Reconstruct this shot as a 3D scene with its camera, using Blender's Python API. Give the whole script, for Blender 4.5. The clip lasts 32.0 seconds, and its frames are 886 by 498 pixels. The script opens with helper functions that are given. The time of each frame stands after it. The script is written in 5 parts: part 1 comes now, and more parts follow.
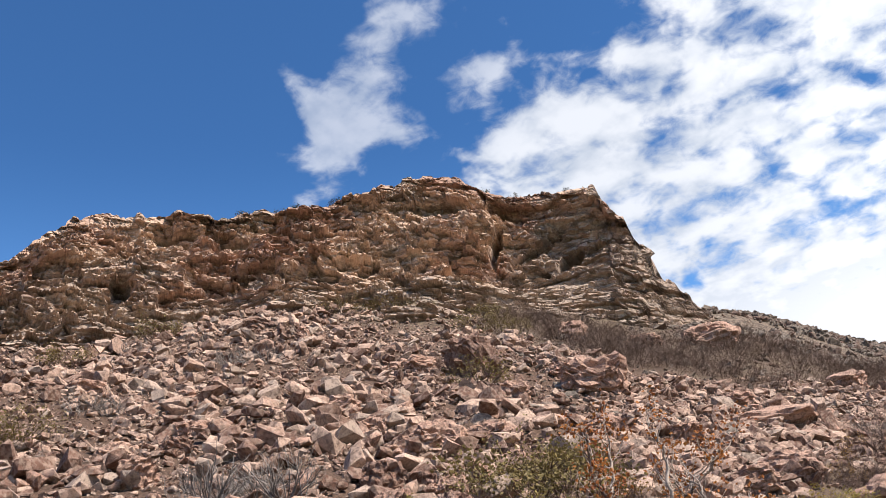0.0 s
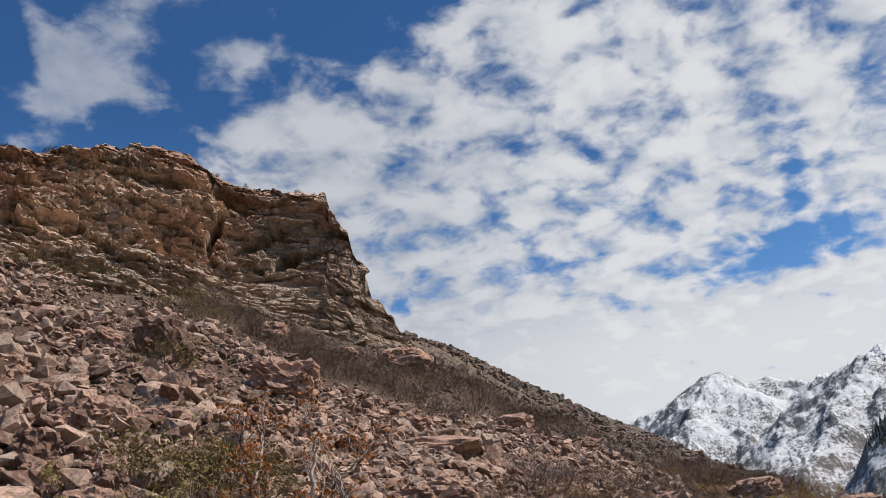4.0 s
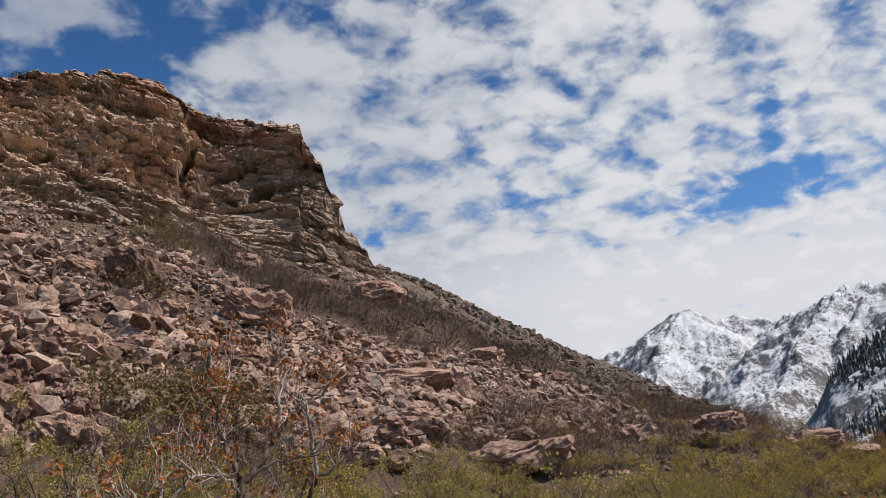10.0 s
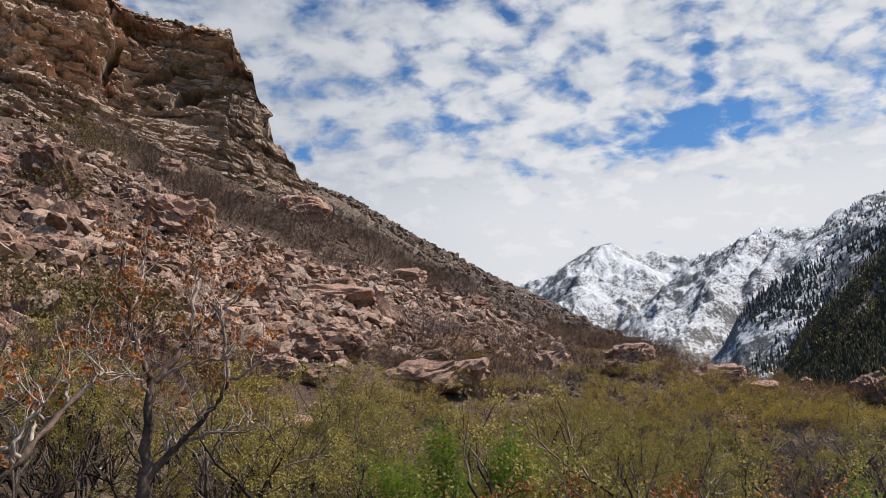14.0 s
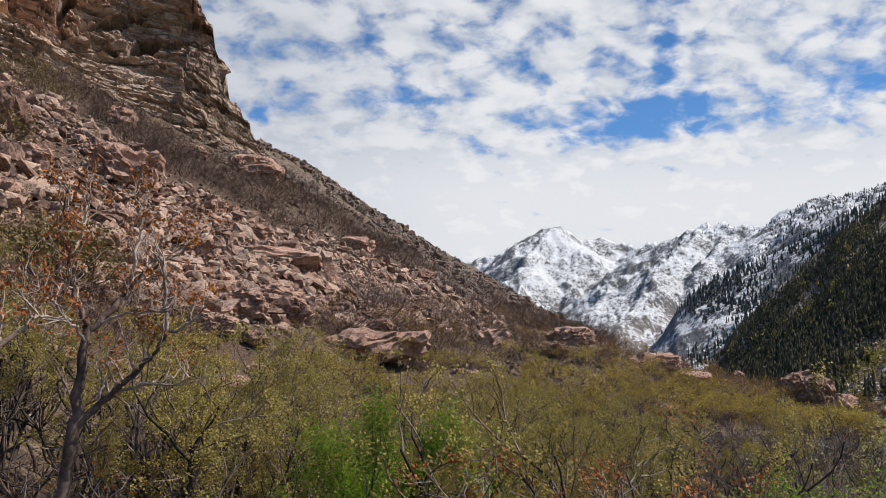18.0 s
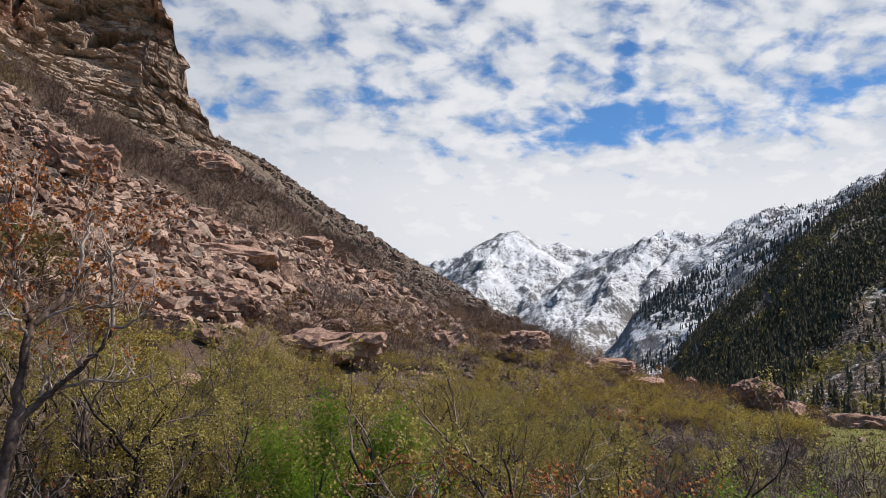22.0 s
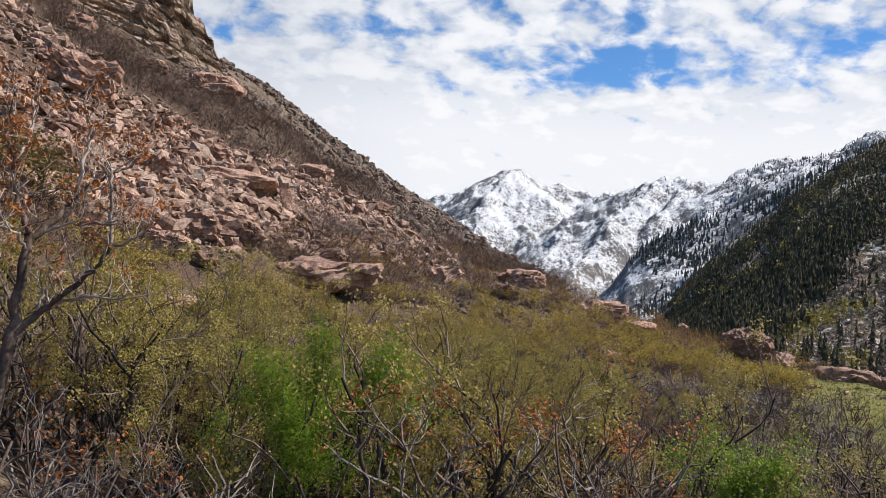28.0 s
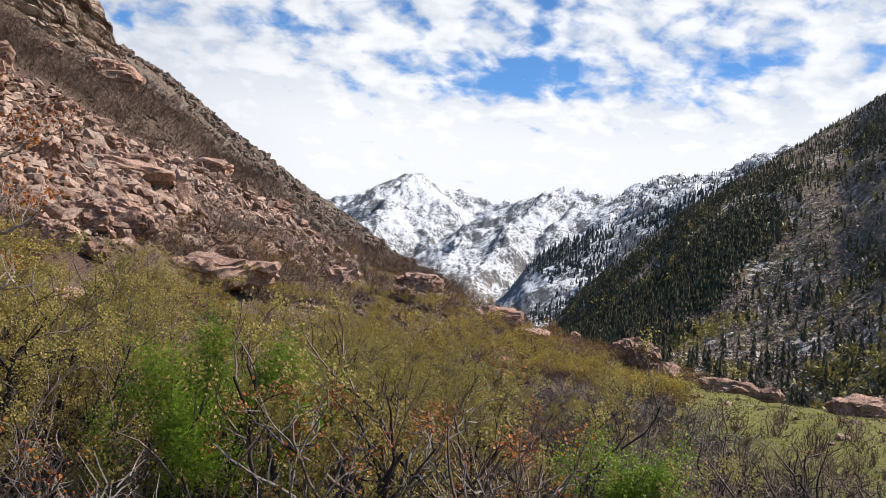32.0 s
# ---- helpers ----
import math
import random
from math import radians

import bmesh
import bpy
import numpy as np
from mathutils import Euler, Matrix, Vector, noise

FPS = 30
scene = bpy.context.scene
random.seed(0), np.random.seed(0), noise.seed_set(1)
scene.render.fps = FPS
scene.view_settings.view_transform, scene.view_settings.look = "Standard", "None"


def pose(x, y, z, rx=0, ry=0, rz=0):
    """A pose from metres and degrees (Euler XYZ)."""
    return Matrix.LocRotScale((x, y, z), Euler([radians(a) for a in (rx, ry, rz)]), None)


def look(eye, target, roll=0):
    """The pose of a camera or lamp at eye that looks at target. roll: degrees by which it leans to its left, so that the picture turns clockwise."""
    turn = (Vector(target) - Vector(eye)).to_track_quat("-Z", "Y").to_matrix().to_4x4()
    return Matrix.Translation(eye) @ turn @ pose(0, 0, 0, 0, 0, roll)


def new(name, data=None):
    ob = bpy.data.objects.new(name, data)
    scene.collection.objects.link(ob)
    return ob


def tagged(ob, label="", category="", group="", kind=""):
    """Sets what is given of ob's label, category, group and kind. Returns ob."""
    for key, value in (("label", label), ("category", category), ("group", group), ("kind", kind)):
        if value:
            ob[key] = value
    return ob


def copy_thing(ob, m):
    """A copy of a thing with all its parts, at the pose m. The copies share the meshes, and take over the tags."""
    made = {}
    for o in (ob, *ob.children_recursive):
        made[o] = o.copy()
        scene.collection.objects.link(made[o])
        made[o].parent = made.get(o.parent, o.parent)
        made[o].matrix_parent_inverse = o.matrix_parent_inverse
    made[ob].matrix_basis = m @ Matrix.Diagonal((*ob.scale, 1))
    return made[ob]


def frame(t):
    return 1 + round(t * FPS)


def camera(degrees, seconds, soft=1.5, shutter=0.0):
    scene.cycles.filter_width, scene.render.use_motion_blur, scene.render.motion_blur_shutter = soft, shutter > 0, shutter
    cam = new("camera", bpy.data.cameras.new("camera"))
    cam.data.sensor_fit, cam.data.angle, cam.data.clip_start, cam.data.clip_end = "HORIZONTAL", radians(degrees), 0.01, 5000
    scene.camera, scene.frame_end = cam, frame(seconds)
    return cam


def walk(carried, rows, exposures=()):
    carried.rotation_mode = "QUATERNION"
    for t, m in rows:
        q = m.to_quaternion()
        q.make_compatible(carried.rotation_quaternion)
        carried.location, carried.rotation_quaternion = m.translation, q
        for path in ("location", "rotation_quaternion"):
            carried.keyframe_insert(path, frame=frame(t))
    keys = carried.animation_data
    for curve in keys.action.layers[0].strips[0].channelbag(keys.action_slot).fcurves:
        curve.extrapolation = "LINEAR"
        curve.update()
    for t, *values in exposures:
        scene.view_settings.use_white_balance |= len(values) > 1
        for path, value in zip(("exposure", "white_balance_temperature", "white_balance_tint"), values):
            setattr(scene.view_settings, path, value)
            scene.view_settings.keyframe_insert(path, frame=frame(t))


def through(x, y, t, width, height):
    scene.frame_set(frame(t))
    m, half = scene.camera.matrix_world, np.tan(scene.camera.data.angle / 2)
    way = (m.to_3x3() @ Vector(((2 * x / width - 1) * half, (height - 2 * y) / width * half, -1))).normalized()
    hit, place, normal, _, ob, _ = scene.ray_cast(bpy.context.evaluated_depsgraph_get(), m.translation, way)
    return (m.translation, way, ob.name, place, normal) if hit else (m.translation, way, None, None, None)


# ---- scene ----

# ---------- camera: a slow hand-held pan from one spot; time, azimuth, elevation, lean ----------
PATH = [
    (0, -34.32, 26.12, -7.84), (0.5, -34.26, 27.02, -7.00), (1, -33.79, 27.81, -6.53), (1.5, -30.46, 27.89, -6.42), (2, -26.94, 27.57, -5.12),
    (2.5, -23.37, 26.76, -5.31), (3, -19.18, 25.78, -5.14), (3.5, -15.87, 25.22, -3.84), (5.5, -16.81, 23.34, -3.79), (6, -16.84, 23.05, -3.40),
    (6.5, -17.47, 22.63, -3.76), (7, -17.09, 22.49, -4.00), (7.5, -15.96, 22.38, -2.71), (8, -15.98, 22.07, -3.41), (8.5, -14.91, 21.40, -3.64),
    (9, -14.63, 21.02, -3.62), (9.5, -14.93, 21.14, -3.41), (10, -14.56, 20.73, -3.52), (10.5, -14.74, 20.49, -3.00), (11, -14.11, 20.44, -3.66),
    (11.5, -13.66, 20.06, -3.06), (12, -12.90, 18.87, -2.37), (12.5, -12.05, 18.13, -1.51), (13, -12.01, 16.72, -0.62), (13.5, -11.61, 16.60, -1.09),
    (14, -10.14, 15.81, -1.37), (14.5, -8.97, 14.96, -0.99), (16.5, -10.32, 13.52, 0.66), (17, -8.52, 13.66, 1.06), (17.5, -7.57, 13.73, 1.28),
    (18, -6.97, 14.20, 2.00), (18.5, -5.85, 14.83, 1.67), (19, -4.02, 15.32, 1.99), (19.5, -4.89, 14.55, 2.17), (20, -3.83, 13.80, 2.15),
    (20.5, -5.17, 14.43, 2.52), (21, -4.25, 14.55, 3.24), (21.5, -3.84, 14.79, 3.09), (22, -4.40, 14.43, 2.57), (22.5, -4.11, 13.88, 2.91),
    (23, -4.39, 14.09, 2.98), (23.5, -4.79, 14.32, 2.71), (24, -5.17, 13.88, 1.97), (24.5, -5.62, 13.06, 2.27), (25, -5.20, 13.60, 2.00),
    (25.5, -3.24, 13.41, 1.77), (26, -2.41, 12.34, 4.24), (26.5, -3.22, 11.79, 4.74), (28.5, -4.09, 9.99, 5.42), (29, -3.44, 9.65, 5.40),
    (29.5, -2.31, 10.96, 5.09), (30, -2.31, 11.49, 5.66), (30.5, -0.77, 11.81, 4.97), (31, 1.89, 11.06, 5.72), (31.5, 2.81, 11.01, 5.69),
    (32, 2.05, 11.30, 6.44),
]
LENS = 50.024

EYE = Vector((0.03, 0.02, 1.7))


def toward(az, el, d):
    """A place d metres off over the ground, at that azimuth (clockwise from +y) and elevation."""
    a = radians(az)
    return Vector((EYE.x + d * math.sin(a), EYE.y + d * math.cos(a), EYE.z + d * math.tan(radians(el))))


def sway(t):
    """The holder's small step to the right and down at the start, and a slow drift the same way later."""
    k = max(0.0, 1.0 - t / 6.0) ** 1.7
    side = float(np.interp(t, (0, 9, 13, 18, 20.5, 32), (-0.05, -0.05, 0.0, 0.01, 0.06, 0.06)))
    drop = float(np.interp(t, (0, 9, 13, 17, 32), (0.06, 0.06, 0.0, -0.04, -0.05)))
    return Vector((-0.19 * k + 0.92 * side, -0.19 * k + 0.39 * side, 0.20 * k + drop))


cam = camera(LENS, 32.0, soft=0.8)
walk(cam, [(t, look(EYE + sway(t), toward(az, el, 5000.0), lean)) for t, az, el, lean in PATH],
     exposures=[(0, 0.90), (1.5, 0.85), (3.5, 0.20), (10.0, 0.20), (13.0, 0.24), (16.0, 0.36), (20.0, 0.34), (26.0, 0.47), (30.0, 0.64), (32.0, 0.66)])

# ---------- light: a high sun from the right, blue sky with broken cloud ----------
SUN_AZ, SUN_EL = 87.0, 54.0
sun = new("sun", bpy.data.lights.new("sun", "SUN"))
sun.data.energy, sun.data.angle, sun.data.color = 5.0, radians(0.53), (1.0, 0.925, 0.83)
sun.matrix_world = look(toward(SUN_AZ, SUN_EL, 100.0), EYE)
tagged(sun, "midday spring sun", "sun", kind="structure")


class Nodes:
    """Short hand for building a node tree."""

    def __init__(self, tree):
        self.tree = tree
        tree.nodes.clear()

    def put(self, kind, ins=None, **props):
        n = self.tree.nodes.new(kind)
        for k, v in props.items():
            if k == "operation":
                n.operation = v
            elif k == "blend_type":
                n.blend_type = v
            elif k == "data_type":
                n.data_type = v
            elif k == "sky_type":
                n.sky_type = v
            elif k == "interpolation":
                n.interpolation_type = v
            elif k == "feature":
                n.feature = v
        for k, v in (ins or {}).items():
            if isinstance(v, bpy.types.NodeSocket):
                self.tree.links.new(v, n.inputs[k])
            else:
                n.inputs[k].default_value = v
        return n

    def math(self, op, a, b=0.0, c=0.0):
        return self.put("ShaderNodeMath", {0: a, 1: b, 2: c}, operation=op).outputs[0]

    def noise(self, vec, scale, detail=4.0, rough=0.55, distort=0.0):
        return self.put("ShaderNodeTexNoise", {"Vector": vec, "Scale": scale, "Detail": detail, "Roughness": rough,
                                               "Distortion": distort}).outputs["Fac"]

    def span(self, v, a, b, lo=0.0, hi=1.0, kind="SMOOTHSTEP"):
        return self.put("ShaderNodeMapRange", {"Value": v, "From Min": a, "From Max": b, "To Min": lo, "To Max": hi},
                        interpolation=kind).outputs[0]

    def mix(self, fac, a, b, kind="MIX"):
        n = self.put("ShaderNodeMix", {0: fac, 6: a, 7: b}, data_type="RGBA", blend_type=kind)
        return n.outputs[2]

    def link(self, a, b):
        self.tree.links.new(a, b)


def bump_at(q, az_s, el_s, az, el, long, wide, turn):
    """A soft oval patch of the sky about that direction, its long axis turned up from the level."""
    c, s = math.cos(radians(turn)), math.sin(radians(turn))
    u, v = q.math("SUBTRACT", az_s, az), q.math("SUBTRACT", el_s, el)
    a = q.math("DIVIDE", q.math("ADD", q.math("MULTIPLY", u, c), q.math("MULTIPLY", v, s)), long)
    b = q.math("DIVIDE", q.math("SUBTRACT", q.math("MULTIPLY", v, c), q.math("MULTIPLY", u, s)), wide)
    r = q.math("ADD", q.math("MULTIPLY", a, a), q.math("MULTIPLY", b, b))
    return q.math("EXPONENT", q.math("MULTIPLY", r, -1.0))


world = bpy.data.worlds.new("sky")
scene.world = world
world.use_nodes = True
q = Nodes(world.node_tree)
sky = q.put("ShaderNodeTexSky", sky_type="NISHITA")
sky.sun_disc, sky.sun_elevation, sky.sun_rotation = False, radians(SUN_EL), radians(SUN_AZ)
sky.altitude, sky.air_density, sky.dust_density, sky.ozone_density = 1500.0, 1.0, 0.3, 2.0
geo = q.put("ShaderNodeTexCoord").outputs["Generated"]
sep = q.put("ShaderNodeSeparateXYZ", {0: geo})
dx, dy, dz = sep.outputs
az_s = q.math("MULTIPLY", q.math("ARCTAN2", dx, dy), 57.2958)
el_s = q.math("MULTIPLY", q.math("ARCSINE", dz), 57.2958)
height = q.math("MAXIMUM", q.math("ADD", dz, 0.22), 0.06)
sheet = q.put("ShaderNodeCombineXYZ", {0: q.math("DIVIDE", dx, height), 1: q.math("DIVIDE", dy, height), 2: 0.0}).outputs[0]
large = q.noise(sheet, 2.2, 2.0, 0.5)
puffs = q.noise(sheet, 12.5, 3.0, 0.5, 0.35)
fine = q.noise(sheet, 30.0, 6.0, 0.62, 0.4)
# how much of the sky is covered: the field of cloud ends along a slanting edge, clear blue beyond it
edge = q.math("SUBTRACT", q.math("MULTIPLY", q.math("ADD", az_s, 31.0), 0.5), q.math("SUBTRACT", el_s, 31.0))
cover = q.span(edge, -3.5, 4.0, -0.34, 0.22)
cover = q.math("ADD", cover, q.span(el_s, 24.0, 16.0, 0.0, 0.30))
# overhead and behind the sky is mostly clear
cover = q.math("ADD", cover, q.span(el_s, 42.0, 60.0, 0.0, -0.40))
cover = q.math("ADD", cover, q.span(q.math("ABSOLUTE", az_s), 55.0, 95.0, 0.0, -0.45))
for spot_ in (
        # streaks that stand alone in the blue
        (-35.4, 40.2, 5.0, 2.4, 42.0, 0.50), (-39.4, 36.4, 3.8, 2.0, 48.0, 0.44), (-41.8, 32.4, 4.2, 2.2, 72.0, 0.46), (-43.2, 36.2, 2.6, 1.1, -60.0, 0.42), (-37.6, 33.4, 4.4, 1.5, 4.0, 0.48),
        (-29.4, 36.2, 3.6, 1.5, -5.0, 0.52), (-27.6, 32.6, 4.2, 1.5, 14.0, 0.32), (-62.0, 34.0, 14.0, 20.0, 0.0, -0.40),
        # openings in the field
        (6.2, 21.9, 4.2, 1.15, 3.0, -0.52), (7.0, 25.6, 3.0, 1.0, 78.0, -0.36), (1.2, 20.9, 2.2, 0.7, 8.0, -0.34), (-4.6, 20.3, 1.3, 0.7, 0.0, -0.30), (17.9, 22.5, 3.0, 1.0, 10.0, -0.44),
        (22.6, 24.0, 1.6, 0.8, 30.0, -0.28), (-9.9, 22.7, 1.5, 0.7, 0.0, -0.22), (-18.8, 21.6, 1.5, 0.8, 20.0, -0.24), (-4.8, 29.6, 2.0, 0.8, 0.0, -0.20)):
    cover = q.math("ADD", cover, q.math("MULTIPLY", bump_at(q, az_s, el_s, *spot_[:5]), spot_[5]))
density = q.math("ADD", q.math("ADD", q.math("MULTIPLY", puffs, 1.25), q.math("MULTIPLY", fine, 0.60)), q.math("MULTIPLY", large, 0.30))
density = q.math("ADD", density, cover)
cloud = q.math("MULTIPLY", q.span(density, 0.93, 1.36), q.span(edge, -7.0, 2.0, 0.62, 1.0))
shade = q.span(q.math("ADD", q.math("MULTIPLY", q.noise(sheet, 14.0, 5.0, 0.55), 0.5), q.math("MULTIPLY", puffs, 0.5)), 0.36, 0.62)
shade = q.math("MAXIMUM", shade, q.span(el_s, 24.0, 17.0, 0.0, 0.78))
white = q.mix(shade, (0.68, 0.74, 0.84, 1), (1.05, 1.06, 1.09, 1))
# thinner and greyer away from the sun
white = q.mix(q.span(az_s, -2.0, -24.0, 0.0, 1.0), white, q.mix(1.0, white, (0.76, 0.78, 0.82, 1), "MULTIPLY"))
above = q.put("ShaderNodeMix", {0: 1.0, 6: sky.outputs[0], 7: (0.062, 0.110, 0.152, 1)}, data_type="RGBA", blend_type="MULTIPLY").outputs[2]
above = q.mix(q.span(el_s, 34.0, 19.0, 0.0, 1.0), above, q.mix(1.0, above, (1.9, 1.62, 1.42, 1), "MULTIPLY"))
white = q.mix(q.span(el_s, 25.0, 17.0, 0.0, 1.0), white, q.mix(1.0, white, (1.05, 1.04, 1.03, 1), "MULTIPLY"))
mixed = q.mix(q.math("MULTIPLY", cloud, 0.97), above, white)
back = q.put("ShaderNodeBackground", {"Color": mixed, "Strength": 0.61})
q.link(back.outputs[0], q.put("ShaderNodeOutputWorld").inputs[0])

# ---------- numbers without image files: value noise on arrays ----------


def hash3(i, j, k):
    n = (i.astype(np.int64) * 73856093) ^ (j.astype(np.int64) * 19349663) ^ (k.astype(np.int64) * 83492791)
    n = (n ^ (n >> 13)) * 1274126177
    n = (n ^ (n >> 16)) & 0xFFFFFF
    return n / float(0xFFFFFF)


def vnoise(x, y, z):
    x, y, z = np.broadcast_arrays(x, y, z)
    i, j, k = np.floor(x), np.floor(y), np.floor(z)
    u, v, w = x - i, y - j, z - k
    u, v, w = u * u * (3 - 2 * u), v * v * (3 - 2 * v), w * w * (3 - 2 * w)
    out = 0.0
    for a in (0, 1):
        for b in (0, 1):
            for c in (0, 1):
                out = out + hash3(i + a, j + b, k + c) * (u if a else 1 - u) * (v if b else 1 - v) * (w if c else 1 - w)
    return out * 2 - 1


def fbm(x, y, z=0.0, octaves=4, gain=0.5):
    out, amp = 0.0, 1.0
    x, y, z = np.asarray(x, float), np.asarray(y, float), np.asarray(z, float)
    for o in range(octaves):
        out = out + amp * vnoise(x + 17.3 * o, y - 9.1 * o, z + 4.7 * o)
        x, y, z, amp = x * 2.03, y * 2.03, z * 2.03, amp * gain
    return out


def ridged(x, y, octaves=5, gain=0.5):
    out, amp = 0.0, 1.0
    for o in range(octaves):
        out = out + amp * (1 - np.abs(vnoise(x + 31.7 * o, y + 5.3 * o, 0.5 + o)) * 2)
        x, y, amp = x * 2.1, y * 2.1, amp * gain
    return out


# ---------- materials ----------
def material(name):
    m = bpy.data.materials.new(name)
    m.use_nodes = True
    return m, Nodes(m.node_tree)


def finish(n, colour, rough=0.85, height=None, bump=0.4, dist=0.05, spec=0.3):
    ins = {"Base Color": colour, "Roughness": rough, "Specular IOR Level": spec}
    if height is not None:
        ins["Normal"] = n.put("ShaderNodeBump", {"Height": height, "Strength": bump, "Distance": dist}).outputs[0]
    b = n.put("ShaderNodeBsdfPrincipled", ins)
    n.link(b.outputs[0], n.put("ShaderNodeOutputMaterial").inputs[0])


def rock_material(name, pale, mid, dark, scale=1.0, island=True, bump=0.7):
    m, n = material(name)
    obj = n.put("ShaderNodeNewGeometry")
    p = obj.outputs["Position"]
    pick = obj.outputs["Random Per Island"] if island else n.math("MULTIPLY_ADD", n.put("ShaderNodeObjectInfo").outputs["Random"], 0.45, 0.22)
    big = n.noise(p, 0.5 * scale, 3.0)
    grain = n.noise(p, 5.0 * scale, 8.0, 0.65)
    tone = n.mix(n.span(n.math("ADD", n.math("MULTIPLY", big, 0.5), n.math("MULTIPLY", pick, 0.5)), 0.25, 0.75), mid, pale)
    grey = n.mix(n.math("MULTIPLY", n.span(pick, 0.72, 0.9), 0.7), tone, (0.255, 0.206, 0.169, 1))
    grey = n.mix(n.math("MULTIPLY", n.span(pick, 0.46, 0.22), 0.8), grey, (0.128, 0.064, 0.045, 1))
    stain = n.span(n.noise(p, 3.4 * scale, 7.0, 0.75), 0.47, 0.58)
    col = n.mix(n.math("MULTIPLY", stain, 0.62), grey, dark)
    col = n.mix(n.span(grain, 0.42, 0.62, 0.0, 0.5), col, n.mix(0.5, pale, (0.352, 0.277, 0.225, 1)))
    pits = n.span(n.noise(p, 10.0 * scale, 7.0, 0.8), 0.50, 0.60)
    col = n.mix(n.math("MULTIPLY", pits, 0.38), col, dark)
    crack = n.put("ShaderNodeTexVoronoi", {"Vector": p, "Scale": 2.4 * scale}, feature="DISTANCE_TO_EDGE").outputs["Distance"]
    col = n.mix(n.span(crack, 0.035, 0.0, 0.0, 0.25), col, dark)
    h = n.math("ADD", n.math("SUBTRACT", n.math("MULTIPLY", grain, 0.7), n.math("MULTIPLY", pits, 0.12)), n.math("MULTIPLY", n.span(crack, 0.0, 0.06), 0.05))
    finish(n, col, 0.9, h, bump, 0.2 / scale, 0.25)
    return m


ROCK = rock_material("pink_quartzite", (0.57, 0.39, 0.295, 1), (0.215, 0.12, 0.086, 1), (0.053, 0.032, 0.026, 1))
ROCK_DARK = rock_material("grey_brown_quartzite", (0.165, 0.131, 0.105, 1), (0.09, 0.066, 0.053, 1), (0.038, 0.032, 0.027, 1), 0.6)
ROCK_ONE = rock_material("pink_quartzite_block", (0.53, 0.335, 0.25, 1), (0.33, 0.18, 0.128, 1), (0.064, 0.039, 0.03, 1), 1.0, False, 1.0)


def part(name, bm, mat, parent=None, label="", smooth=False):
    me = bpy.data.meshes.new(name)
    bm.to_mesh(me)
    bm.free()
    if mat:
        me.materials.append(mat)
    if smooth:
        for f in me.polygons:
            f.use_smooth = True
    ob = new(name, me)
    if parent:
        ob.parent = parent
    if label:
        tagged(ob, label)
    return ob


def sheet_object(name, verts, faces, mat, smooth=True):
    """An object from arrays of places and corner numbers."""
    me = bpy.data.meshes.new(name)
    verts, faces = np.asarray(verts, dtype=np.float32), np.asarray(faces, dtype=np.int32)
    k = faces.shape[1]
    me.vertices.add(len(verts))
    me.vertices.foreach_set("co", verts.ravel())
    me.loops.add(faces.size)
    me.loops.foreach_set("vertex_index", faces.ravel())
    me.polygons.add(len(faces))
    me.polygons.foreach_set("loop_start", np.arange(0, faces.size, k, dtype=np.int32))
    me.polygons.foreach_set("loop_total", np.full(len(faces), k, dtype=np.int32))
    me.polygons.foreach_set("use_smooth", np.full(len(faces), smooth, dtype=bool))
    me.update()
    me.validate()
    if mat:
        me.materials.append(mat)
    return new(name, me)


def grid_faces(rows, cols, wrap=False):
    r, c = np.meshgrid(np.arange(rows - 1), np.arange(cols if wrap else cols - 1), indexing="ij")
    c2 = (c + 1) % cols
    return np.stack([r * cols + c, r * cols + c2, (r + 1) * cols + c2, (r + 1) * cols + c], -1).reshape(-1, 4)


def smoothed(a, n, axis):
    """A running mean over the next n on both sides."""
    pad = [(0, 0)] * a.ndim
    pad[axis] = (n, n)
    b = np.pad(a, pad, mode="edge")
    out = sum(np.take(b, np.arange(i, i + a.shape[axis]), axis) for i in range(2 * n + 1))
    return out / (2 * n + 1)


# ---------- the ground: profiles of the hillside by bearing, as distance and elevation from eye height ----------
PROFILES = []


def profile(az, *knots):
    d = np.array([0.0, 1.5] + [k[0] for k in knots])
    z = np.array([0.0, 0.05] + [EYE.z + k[0] * math.tan(radians(k[1])) for k in knots])
    PROFILES.append((az, d, z))


profile(-180, (12, -9), (60, -4), (400, -1), (4600, 0))
profile(-120, (12, 0), (30, 6), (70, 14), (130, 20), (300, 20), (4600, 3))
profile(-75, (9, -6), (22, 8.5), (45, 15), (70, 19), (90, 20.5), (104, 21.5), (122, 24), (250, 20), (4600, 4))
profile(-58, (9, -8), (22, 8), (45, 15), (70, 19), (90, 20.5), (104, 22.5), (122, 25.5), (250, 20), (4600, 4))
profile(-45, (9, -10), (22, 7.5), (45, 15.5), (70, 20.5), (90, 22.9), (104, 23.6), (124, 27), (250, 20), (4600, 4))
profile(-32, (9, -12), (22, 5.0), (45, 14), (70, 18.8), (92, 20.8), (108, 21.5), (130, 26), (250, 20), (4600, 4))
profile(-22, (9, -14), (22, -1.0), (33, 6.5), (45, 10.2), (70, 15.6), (95, 18.2), (116, 19.2), (150, 20.2), (250, 19), (4600, 4))
profile(-17, (9, -15), (22, -3.0), (35, 4.5), (47, 8.8), (70, 13.6), (95, 16.4), (130, 18.6), (170, 20.0), (250, 18), (4600, 4))
